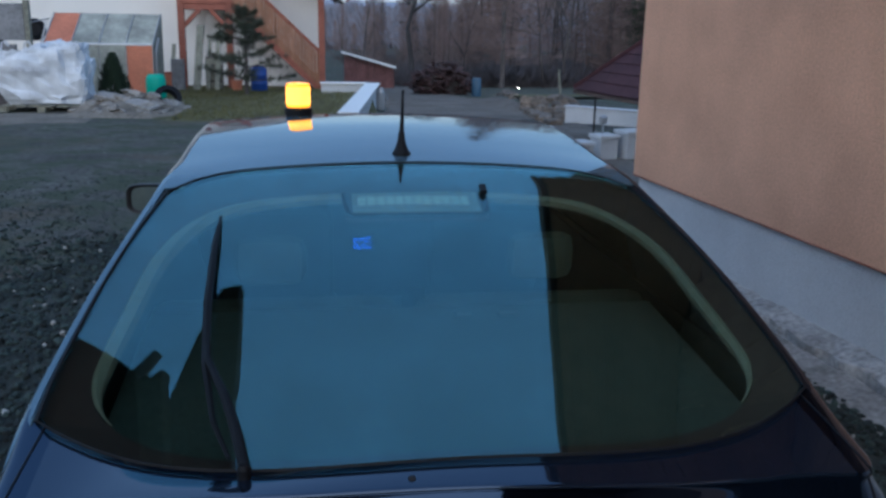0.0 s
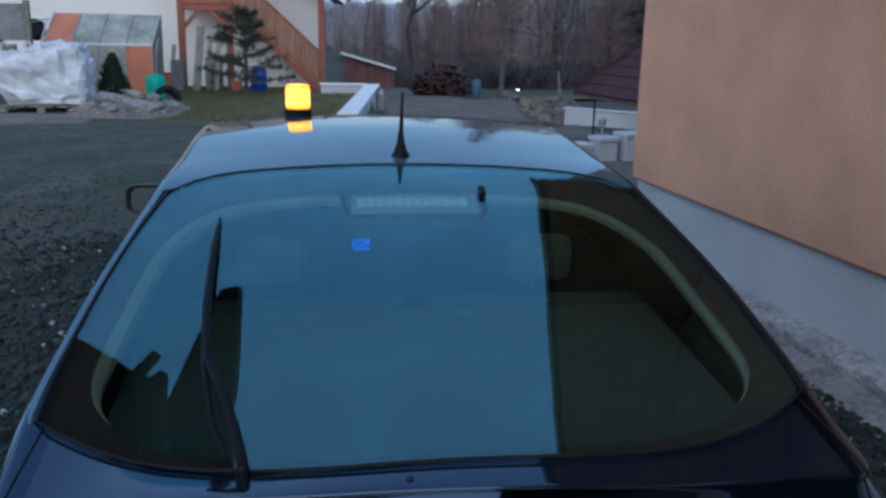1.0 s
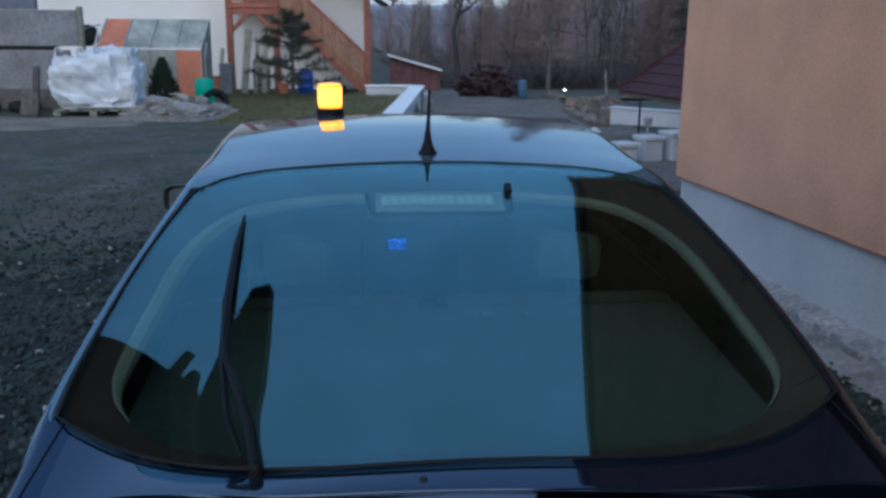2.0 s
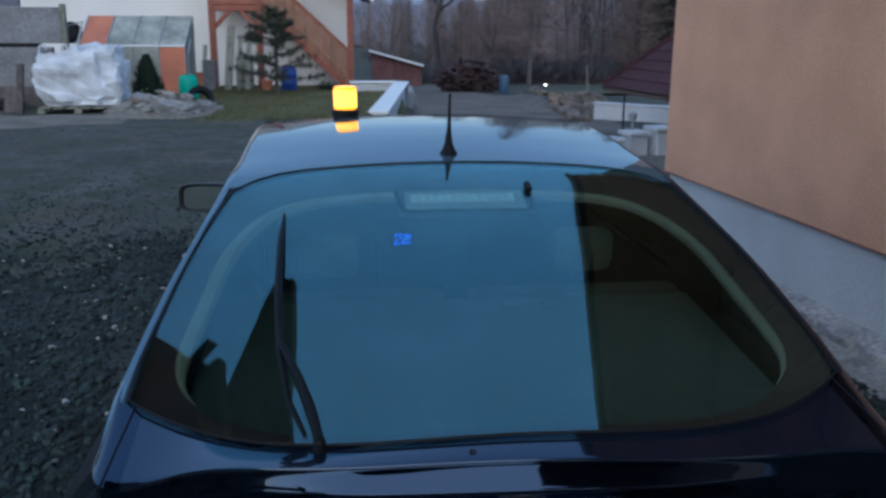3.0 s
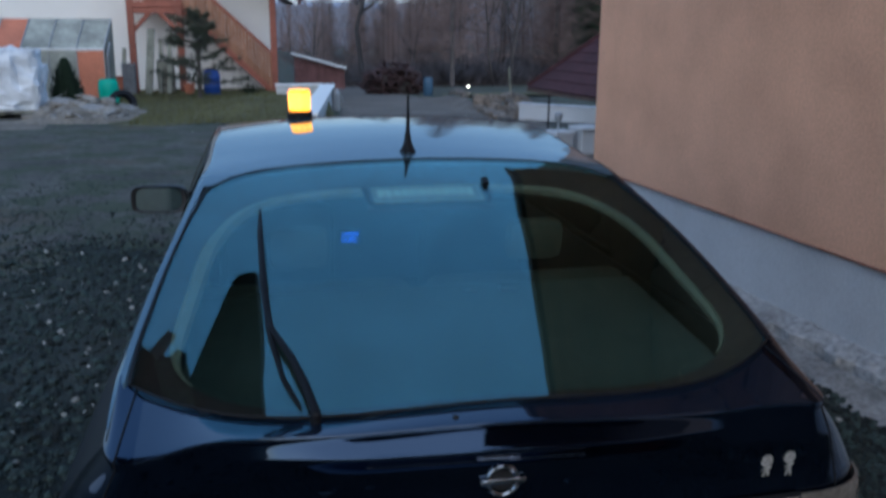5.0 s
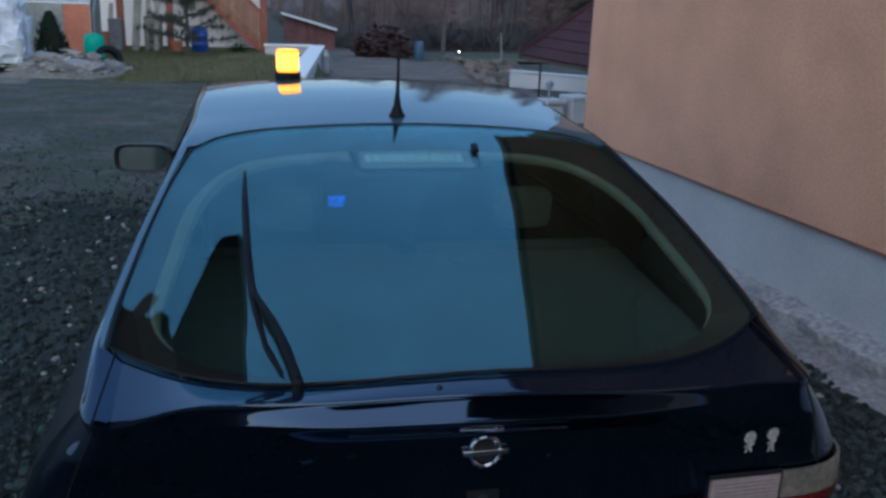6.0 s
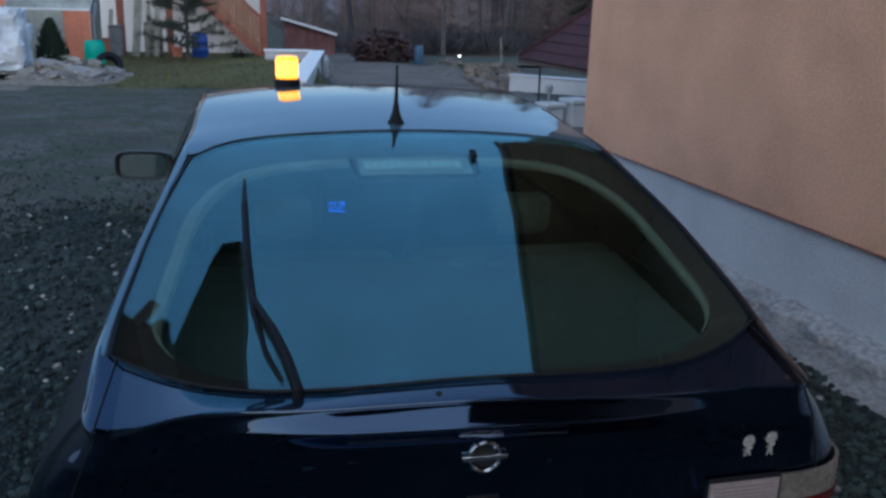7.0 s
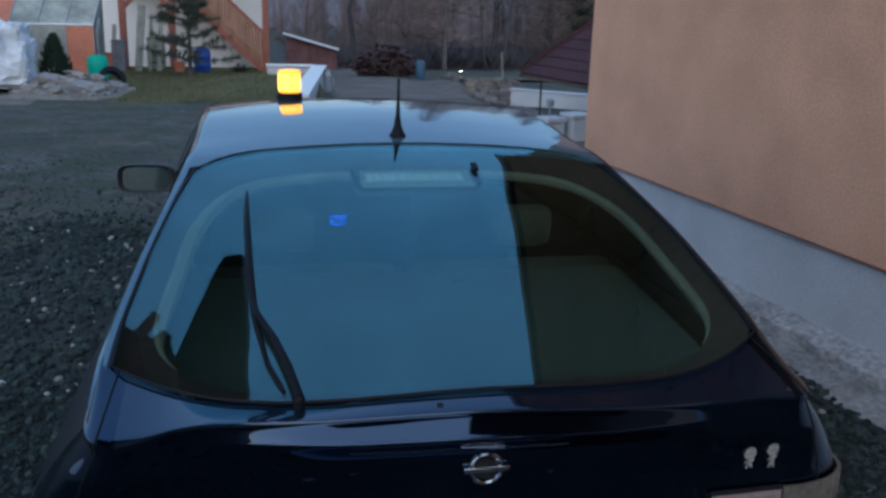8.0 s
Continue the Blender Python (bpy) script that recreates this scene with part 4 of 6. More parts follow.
def build_beacon():
    x, y = -0.297, 1.98
    z = top(x, y)
    b = empty("beacon", pose(x, y, z), "lit amber warning beacon standing on the car roof", "beacon")
    part("base", lathe([(0.050, 0.0), (0.051, 0.005), (0.050, 0.026), (0.044, 0.031)], 32), RUBBER, b, "black magnetic base", True)
    part("lens", lathe([(0.042, 0.031), (0.043, 0.038), (0.0418, 0.042), (0.0425, 0.108), (0.041, 0.116), (0.02, 0.119)], 32), AMBER, b, "glowing amber lens", True)
    for i in range(7):
        part("lens_ring", ring_tube([Vector((0.0427 * math.cos(a), 0.0427 * math.sin(a), 0.045 + i * 0.0092)) for a in steps(0, 2 * math.pi, 32)[:-1]], 0.0022, 5), AMBER_HOT, b)


build_beacon()


# ---- unseen canopy, added and cut to the dark outline mirrored in the rear window ----
def build_unseen_canopy():
    c = empty("canopy", pose(-3.2, -2.6, 0), "unseen dark canopy on posts, added for its reflection in the rear window", "canopy")
    outline = [(-0.715, 1.31), (-0.81, 0.65), (-0.83, 0.41), (-0.90, -0.4), (-1.0, -3.2), (-1.9, -3.2), (-1.9, 1.05), (-1.7, 1.17), (-1.47, 1.11), (-1.39, 1.08), (-1.31, 1.02), (-1.235, 0.93), (-1.14, 1.02),
               (-1.228, 0.922), (-1.22, 0.88), (-1.19, 0.91), (-1.18, 0.885), (-1.12, 0.92), (-1.14, 0.85), (-1.17, 0.81), (-1.14, 0.71), (-1.08, 0.82), (-0.96, 1.03), (-0.795, 1.30)]
    bm = bmesh.new()
    lo, hi = [[bm.verts.new((x + 3.2, y + 2.6, z)) for x, y in outline] for z in (2.45, 2.53)]
    bm.faces.new(lo[::-1])
    bm.faces.new(hi)
    n = len(outline)
    for i in range(n):
        bm.faces.new((lo[i], lo[(i + 1) % n], hi[(i + 1) % n], hi[i]))
    bmesh.ops.recalc_face_normals(bm, faces=bm.faces[:])
    part("roof", bm, ROOF_BROWN, c, "dark canopy roof cut to the mirrored outline")
    for x, y in ((-1.8, -3.0), (-1.8, -1.0), (-1.15, -3.0)):
        part("post", box(x + 3.13, x + 3.27, y + 2.53, y + 2.67, 0, 2.36, 0.01), WOOD_GREY, c)
    for x in (-1.8, -1.15):
        part("beam", box(x + 3.15, x + 3.25, -0.55, 3.45, 2.362, 2.448, 0.01), WOOD_GREY, c)


build_unseen_canopy()


# ---- white house across the yard, with an outside stair ----
def build_white_house():
    F = 25.0
    h = empty("house", pose(0, F, -0.34), "white plastered gabled house with a red-brown wooden outside stair", "house")
    zt = lambda x: 3.02 - 0.70 * (x if x > -6.2 else -12.4 - x)   # underside of the roof above the floor of the yard
    bm = bmesh.new()
    ring = [(-15, -0.3), (0.02, -0.3), (0.02, zt(0.02)), (-6.2, zt(-6.2)), (-15, zt(-15))]
    a, b = [[bm.verts.new((x, y, z)) for x, z in ring] for y in (1.1, 9.0)]
    bm.faces.new(a)
    bm.faces.new(b[::-1])
    for i in range(5):
        bm.faces.new((a[i], b[i], b[(i + 1) % 5], a[(i + 1) % 5]))
    bmesh.ops.recalc_face_normals(bm, faces=bm.faces[:])
    part("wall", bm, PLASTER, h, "white plastered gable wall")
    for x0, x1 in ((0.82, -6.2), (-6.2, -15.6)):
        part("roof", grid(lambda x, y: (x, y, zt(x) + 0.30), (x0, x1), (-0.35, 9.4), -0.22 if x0 > x1 else 0.22), ROOF_BROWN, h, "dark brown roof slope")
        part("flashing", beam((x0 - 0.1, -0.37, zt(x0 - 0.1) - 0.02), (x1, -0.37, zt(x1) - 0.02), 0.05, 0.13), FLASHING, h, "white verge flashing")
        part("soffit", grid(lambda x, y: (x, y, zt(x) + 0.04), (x0, x1), (-0.33, 1.1), 0.02), WOOD_RED, h)
        part("gutter", tube([(0.85, -0.35, zt(0.82) + 0.16), (0.85, 9.4, zt(0.82) + 0.16)], 0.06, 10), ROOF_BROWN, h) if x0 > 0 else None
    # posts and landing
    for x in (-3.86, -2.55, 0.03):
        part("post", box(x - 0.09, x + 0.09, -0.09, 0.09, 0, 5.0 if x < -2 else zt(0.03), 0.012), WOOD_RED, h, "red-brown timber post")
    part("landing", box(-3.95, -2.45, -0.1, 1.1, 2.36, 2.52, 0.01), WOOD_RED, h, "timber landing")
    part("beam", box(-3.95, -2.45, -0.07, 0.07, 2.18, 2.355, 0.01), WOOD_RED, h)
    for x, s in ((-3.8, 1), (-2.62, -1)):
        part("brace", beam((x, 0, 1.72), (x + s * 0.45, 0, 2.2), 0.1, 0.12), WOOD_RED, h)
    part("handrail", box(-3.8, -2.6, -0.05, 0.05, 3.38, 3.46, 0.008), WOOD_RED, h)
    part("lower_rail", box(-3.8, -2.6, -0.03, 0.03, 2.62, 2.70, 0.006), WOOD_RED, h)
    for i in range(13):
        x = -3.71 + i * 0.0905
        part("baluster", box(x - 0.042, x + 0.042, -0.015, 0.015, 2.55, 3.38), WOOD_TAN, h)
    # door with a pale pane on the landing
    d = part("door", box(-3.6, -2.75, 1.06, 1.098, 2.53, 4.55, 0.01), WOOD_RED, h, "door with a pale pane")
    part("pane", box(-3.5, -2.85, 1.05, 1.058, 2.75, 4.45), GREY_PANEL, d)
    # stair: strings, treads, sloping balustrade
    top_p, low_p = Vector((-2.5, 0, 2.4)), Vector((0.0, 0, 0.0))
    for y in (0.02, 0.95):
        part("string", beam(top_p + Vector((0, y, 0)), low_p + Vector((0, y, 0.05)), 0.06, 0.30), WOOD_RED, h)
    for i in range(13):
        p = top_p.lerp(low_p, (i + 0.7) / 13.5)
        part("tread", box(p.x - 0.13, p.x + 0.13, 0.05, 0.92, p.z - 0.02, p.z + 0.02), WOOD_RED, h)
    part("handrail", beam(top_p + Vector((0, 0, 1.0)), low_p + Vector((0, 0, 1.05)), 0.09, 0.09), WOOD_RED, h)
    for i in range(27):
        p = top_p.lerp(low_p, (i + 0.6) / 27.5)
        part("baluster", box(p.x - 0.042, p.x + 0.042, -0.03, 0.0, p.z + 0.05, p.z + 1.0), WOOD_TAN, h)
    # leaning planks, door frame and clutter under the landing
    tagged(mesh_object("plank", beam((-3.42, F - 0.9, -0.36), (-3.30, F - 0.35, 1.42), 0.2, 0.05), WOOD_GREY), "long weathered plank leaning under the landing", "plank", "planks")
    for x, zt2, w in ((-3.12, 1.1, 0.09), (-2.88, 1.2, 0.12), (-4.1, 0.9, 0.1)):
        tagged(mesh_object("plank", beam((x, F - 0.8, -0.36), (x + 0.05, F - 0.3, zt2), w, 0.05), WOOD_GREY), "short weathered board leaning against the house", "plank", "planks")
    st = empty("crate", pose(-3.0, F - 0.55, -0.34), "dark wooden crate under the landing", "crate")
    for i in range(4):
        part("slat", box(-0.2, 0.25, -0.02, 0.0, 0.05 + i * 0.22, 0.22 + i * 0.22), WOOD_GREY, st)
    part("body", box(-0.2, 0.25, 0.002, 0.3, 0.02, 0.92, 0.01), BARK, st)
    g = empty("bin", pose(-3.92, F - 0.7, -0.34), "grey plastic bin against the white house", "bin")
    part("body", box(-0.17, 0.17, -0.17, 0.17, 0, 0.80, 0.03), GREY_BOARD, g)
    part("lid", box(-0.18, 0.18, -0.18, 0.18, 0.802, 0.85, 0.02), GREY_BOARD, g)
    g = empty("bucket", pose(-4.2, F - 0.75, -0.34), "faded red plastic tub beside the grey bin", "bucket")
    part("body", lathe([(0.13, 0), (0.15, 0.03), (0.17, 0.42), (0.18, 0.43), (0.18, 0.46)], 16), ORANGE_PANEL, g)
    part("rim", lathe([(0.18, 0.462), (0.19, 0.47), (0.185, 0.5)], 16, cap=False), WOOD_RED, g)
    g = empty("plant_pot", pose(-2.32, F - 1.0, -0.34), "terracotta coloured plant pot behind the young pine", "pot")
    part("body", lathe([(0.11, 0), (0.15, 0.25), (0.16, 0.26), (0.16, 0.32), (0.14, 0.32)], 16), ORANGE_PANEL, g)


build_white_house()


def build_polyshed():
    s = empty("garden_shed", pose(-5.35, 21.5, -0.28), "small garden shed of orange and cloudy grey sheets", "shed")
    W = 1.26
    y0 = 0.0
    z_eave, z_top_s = 1.26, 1.97
    for i in range(4):
        x0, x1 = -W + i * 0.63 + 0.012, -W + (i + 1) * 0.63 - 0.012
        part("roof_panel", grid(lambda x, t: (x + 0.12 * t, y0 + 0.75 * t, z_eave + (z_top_s - z_eave) * t), (x0, x1), (0, 1), 0.012), ORANGE_PANEL if i == 0 else GREY_PANEL, s, "orange roof sheet" if i == 0 else "cloudy grey roof sheet")
        part("wall_panel", box(x0, x1, y0 - 0.01, y0 + 0.005, 0.02, z_eave - 0.03), ORANGE_PANEL if i == 3 else GREY_PANEL, s, "orange door sheet" if i == 3 else "cloudy grey wall sheet")
    for i in range(5):
        x = -W + i * 0.63
        part("rib", tube([(x, y0 - 0.012, 0), (x, y0 - 0.012, z_eave), (x + 0.12, y0 + 0.74, z_top_s + 0.012)], 0.016, 6), STEEL, s)
    part("eave_rail", tube([(-W, y0 - 0.02, z_eave), (W, y0 - 0.02, z_eave)], 0.022, 6), FLASHING, s)
    ring = [(0, 0), (1.5, 0), (1.5, z_eave), (0.75, z_top_s - 0.02), (0, z_eave)]
    for x, flip in ((W, 0), (-W, 1)):
        bm = bmesh.new()
        v = [bm.verts.new((x + (0.12 * max(0, z - z_eave) / 0.63), y, z)) for y, z in ring]
        bm.faces.new(v if not flip else v[::-1])
        bm.normal_update()
        bmesh.ops.solidify(bm, geom=bm.faces[:], thickness=0.012)
        part("end_wall", bm, GREY_PANEL, s, "cloudy end wall")
    part("back_roof", grid(lambda x, t: (x + 0.12 * (1 - t), 0.752 + 0.75 * t, z_top_s - 0.004 - (z_top_s - z_eave) * t), (-W, W), (0, 1), 0.012), GREY_PANEL, s)
    part("downpipe", tube([(W + 0.05, 0.1, 0), (W + 0.05, 0.1, 1.1), (W + 0.09, 0.35, 1.4)], 0.035, 8), STEEL, s, "grey pipe at the corner")


build_polyshed()


def build_bag():
    p = empty("pallet", pose(-5.47, 17.4, gz(-5.4, 17.4)), "weathered wooden pallet under the white bulk bag", "pallet")
    for i in range(6):
        part("deck_board", box(-0.75 + i * 0.26, -0.54 + i * 0.26, -0.55, 0.55, 0.105, 0.13), WOOD_GREY, p)
    for x in (-0.7, 0, 0.7):
        for y in (-0.48, 0, 0.48):
            part("block", box(x - 0.07, x + 0.07, y - 0.05, y + 0.05, 0.0, 0.104), WOOD_GREY, p)
    b = empty("bulk_bag", pose(-5.45, 17.4, gz(-5.4, 17.4) + 0.132), "crumpled white woven bulk bag filled with rubble on a pallet", "bag")
    bm = box(-0.79, 0.79, -0.5, 0.5, 0.0, 1.04, 0.12)
    bmesh.ops.subdivide_edges(bm, edges=bm.edges[:], cuts=7, use_grid_fill=True)
    for v in bm.verts:
        x, y, z = v.co
        bulge = 1 + 0.06 * math.sin(math.pi * min(z / 0.9, 1))
        q = Vector((x * 3.1, y * 3.1, z * 3.7))
        n = noise.noise(q) * 0.10 + abs(noise.noise(q * 2.3)) * -0.12 + abs(noise.noise(q * 5)) * -0.05
        sag = 0.0
        if z > 0.75:
            sag = -0.30 * smooth((z - 0.75) / 0.3) * max(0, 0.9 - ((x + 0.38) / 0.34) ** 2 - (y / 0.6) ** 2)
        v.co = Vector((x * bulge + n * (1 if x > 0 else -1) * 0.8, y * bulge + n * (1 if y > 0 else -1), max(0.0, z + sag + (n if z > 0.2 else 0) - 0.12 * (x < -0.6) * (z > .8))))
    bmesh.ops.scale(bm, vec=(1, 1, 1.14), verts=bm.verts[:])
    part("sack", bm, WHITE_BAG, b, "crumpled white woven sack")
    for x in (-0.62, -0.2, 0.28, 0.66):
        part("lifting_loop", tube([(x - 0.07, -0.44, 1.0), (x - 0.04, -0.42, 1.17), (x + 0.03, -0.40, 1.21), (x + 0.08, -0.42, 1.12)], 0.022, 5), WHITE_BAG, b)
    for i in range(5):
        part("print_bar", box(-0.50 + i * 0.15, -0.40 + i * 0.15, -0.62, -0.60, 0.66, 0.73), BAG_PRINT, b)


build_bag()


def build_yard_things():
    # panel stack at the far left
    w = empty("panel_stack", pose(-7.32, 18.7, gz(-7, 18.7)), "weathered grey concrete panels set one over the other", "panels")
    part("panel", box(-1.3, 0.95, -0.06, 0.06, 0.43, 1.25, 0.01), GREY_BOARD, w, "grey concrete panel")
    part("gap_board", box(-1.3, 0.7, -0.05, 0.05, 1.252, 1.335, 0.004), RUBBER, w, "dark strip between the panels")
    part("panel", box(-1.3, 1.16, -0.06, 0.06, 1.337, 2.08, 0.01), GREY_BOARD, w, "grey concrete panel")
    part("panel", box(-1.3, 0.36, -0.06, 0.06, 2.085, 2.8, 0.01), BLUE_GREY, w, "dark blue-grey upper panel")
    part("panel", box(-1.3, 1.1, -0.055, 0.055, 0.0, 0.428, 0.01), BARK, w, "dark lower board")
    part("post", box(1.17, 1.27, -0.08, 0.08, 0, 2.15, 0.01), WOOD_GREY, w, "grey post")
    for x, y in ((-7.95, 17.9), (-7.2, 18.1)):
        o = empty("tyre", pose(x, y, gz(x, y) + 0.1), "old black tyre lying before the grey panels", "tyre", "old tyres")
        part("rubber", lathe([(0.2, -0.09), (0.3, -0.095), (0.33, 0), (0.3, 0.095), (0.2, 0.09), (0.19, 0), (0.2, -0.09)], 24, cap=False), RUBBER, o, "", True)
    # dark wheel with a pale rod behind the bag
    m = empty("cart", pose(-6.2, 19.5, gz(-6, 19.5)), "dark garden cart with a tilted wheel", "cart")
    wl = part("wheel", lathe([(0.14, -0.06), (0.22, -0.06), (0.24, 0), (0.22, 0.06), (0.14, 0.06)], 20, cap=False), RUBBER, m, "black tyre")
    wl.matrix_basis = pose(0, 0, 1.56, 80, 10, 0)
    part("body", box(-0.5, 0.5, -0.35, 0.35, 0.3, 1.1, 0.05), BARK, m, "dark cart body")
    part("hub", lathe([(0.14, -0.03), (0.14, 0.03)], 16), PLASTIC, wl)
    part("leg", box(-0.4, -0.3, -0.3, 0.3, 0, 0.3), STEEL, m)
    part("leg", box(0.3, 0.4, -0.3, 0.3, 0, 0.3), STEEL, m)
    part("handle", tube([(0.1, -0.3, 1.0), (0.35, -0.35, 1.75)], 0.02, 6), FLASHING, m, "pale tilted rod")
    part("handle", tube([(-0.05, -0.3, 1.7), (0.4, -0.35, 1.8)], 0.015, 6), STEEL, m)
    for x, y, h, w in ((-6.62, 17.0, 0.95, 0.14), (-6.9, 17.3, 0.5, 0.3)):
        tagged(mesh_object("plank", beam((x, y, gz(x, y) - 0.02), (x + 0.06, y + 0.15, gz(x, y) + h), w, 0.06), BARK), "dark weathered board standing beside the bulk bag", "plank")
    # barrels
    g = empty("barrel", pose(-3.93, 20.7, gz(-4, 20.7) + 0.0), "turquoise green plastic barrel by the shed", "barrel")
    part("body", lathe([(0.20, 0.0), (0.225, 0.03), (0.23, 0.2), (0.235, 0.3), (0.23, 0.45), (0.21, 0.53), (0.17, 0.56)], 24), GREEN_BARREL, g, "", True)
    part("rim", lathe([(0.18, 0.555), (0.18, 0.58), (0.15, 0.58)], 20), GREEN_BARREL, g)
    b = empty("barrel", pose(-1.72, 24.1, gz(-1.72, 24.1)), "dark blue ribbed plastic barrel beside the stair", "barrel")
    part("body", lathe([(0.20, 0.0), (0.225, 0.03), (0.225, 0.19), (0.238, 0.21), (0.225, 0.23), (0.225, 0.42), (0.238, 0.44), (0.225, 0.46), (0.215, 0.6), (0.14, 0.66)], 24), BLUE_BARREL, b, "", True)
    part("lid", lathe([(0.12, 0.66), (0.12, 0.70)], 16), PLASTIC, b)
    # clump of thuja beside the bag
    rng = random.Random(11)
    t = empty("shrub", pose(-4.45, 18.6, gz(-4.4, 18.6)), "dark green cone-shaped thuja shrub", "shrub")
    part("trunk", tube([(0, 0, 0), (0, 0, 0.8)], [0.03, 0.01], 6), BARK, t)
    bm = bmesh.new()
    for i in range(760):
        z = rng.random() ** 1.3 * 1.0
        r = 0.40 * (1 - (z / 1.06) ** 1.8) * (0.55 + 0.45 * rng.random())
        a = rng.uniform(0, 6.28)
        p = Vector((r * math.cos(a), r * math.sin(a), z + 0.03))
        d = Vector((math.cos(a) * 0.4, math.sin(a) * 0.4, 1)).normalized() * 0.11
        s = Vector((-math.sin(a), math.cos(a), 0)) * 0.035
        v = [bm.verts.new(c) for c in (p - s, p + s, p + d + s * 0.3, p + d - s * 0.3)]
        bm.faces.new(v)
    part("crown", bm, HEDGE, t)
    # tyre and rubble heap
    ty = empty("tyre", pose(-3.25, 18.0, gz(-3, 18) + 0.20, 60, 0, 30), "old black car tyre on the rubble heap", "tyre")
    part("rubber", lathe([(0.17, -0.08), (0.27, -0.085), (0.29, 0), (0.27, 0.085), (0.17, 0.08), (0.16, 0), (0.17, -0.08)], 24, cap=False), RUBBER, ty, "", True)
    def heap(u, v):
        x, y = -5.0 + 2.3 * u, 15.6 + 3.0 * v
        e = max(0, 1 - (2 * u - 1) ** 2) * max(0, 1 - (2 * v - 1) ** 2)
        n = noise.noise(Vector((x * 2.2, y * 2.2, 7)))
        return Vector((x, y, gz(x, y) - 0.04 + e * (0.29 + 0.22 * n)))
    hp = tagged(mesh_object("earth_mound", grid(heap, steps(0, 1, 40), steps(0, 1, 40)), EARTH, smooth=True), "low heap of dry earth and rubble", "heap")
    for i in range(90):
        u, v = rng.uniform(0.08, 0.95), rng.uniform(0.1, 0.9)
        p = heap(u, v)
        s = rng.uniform(0.05, 0.16)
        bm = bmesh.new()
        bmesh.ops.create_icosphere(bm, subdivisions=1, radius=1)
        f = rng.uniform(.25, .7)
        for w2 in bm.verts:
            w2.co = Vector((w2.co.x * s * rng.uniform(.8, 1.5), w2.co.y * s * rng.uniform(.7, 1.2), w2.co.z * s * f)) * rng.uniform(.8, 1.15)
        o = part("rubble", bm, RUBBLE, hp)
        o.matrix_basis = Matrix.Translation(p) @ Euler((rng.uniform(-.4, .4), rng.uniform(-.4, .4), rng.uniform(0, 6))).to_matrix().to_4x4()
    for i, (x, y, ln, a) in enumerate(((-4.1, 17.0, 0.8, -25), (-3.85, 16.8, 0.9, -28), (-4.3, 17.3, 0.6, -15), (-3.5, 16.4, 0.7, -35))):
        o = part("slab", box(-ln / 2, ln / 2, -0.14, 0.14, 0, 0.06, 0.01), CONCRETE, hp, "broken pale concrete slab")
        o.matrix_basis = pose(x, y, gz(x, y) + 0.25 - 0.03 * i, 12, 8, a)
    # earth bank under the pallet
    def bank(u, v):
        x, y = -9 + 6.0 * u, 13.3 + 4.2 * v + 0.5 * noise.noise(Vector((6 * u, 5, 1)))
        e = smooth(min(u, 1 - u) * 4 + 0.0) * smooth(min(v, 1 - v) * 3.2)
        return Vector((x, y, gz(x, y) - 0.05 + e * (0.05 + 0.035 * noise.noise(Vector((x, y, 2))))))
    tagged(mesh_object("earth_patch", grid(bank, steps(0, 1, 40), steps(0, 1, 20)), EARTH, smooth=True), "pale trodden earth in front of the pallet", "earth", kind="structure")


build_yard_things()


# ---- lawn terrace and its white retaining wall ----
def lawn_lift(x, y):
    """The lawn swells towards the corner of the retaining wall."""
    return 0.24 * smooth((x + 2.2) / 1.6) * smooth((y - 15.5) / 2.5) * (1 - smooth((y - 19.6) / 0.8))


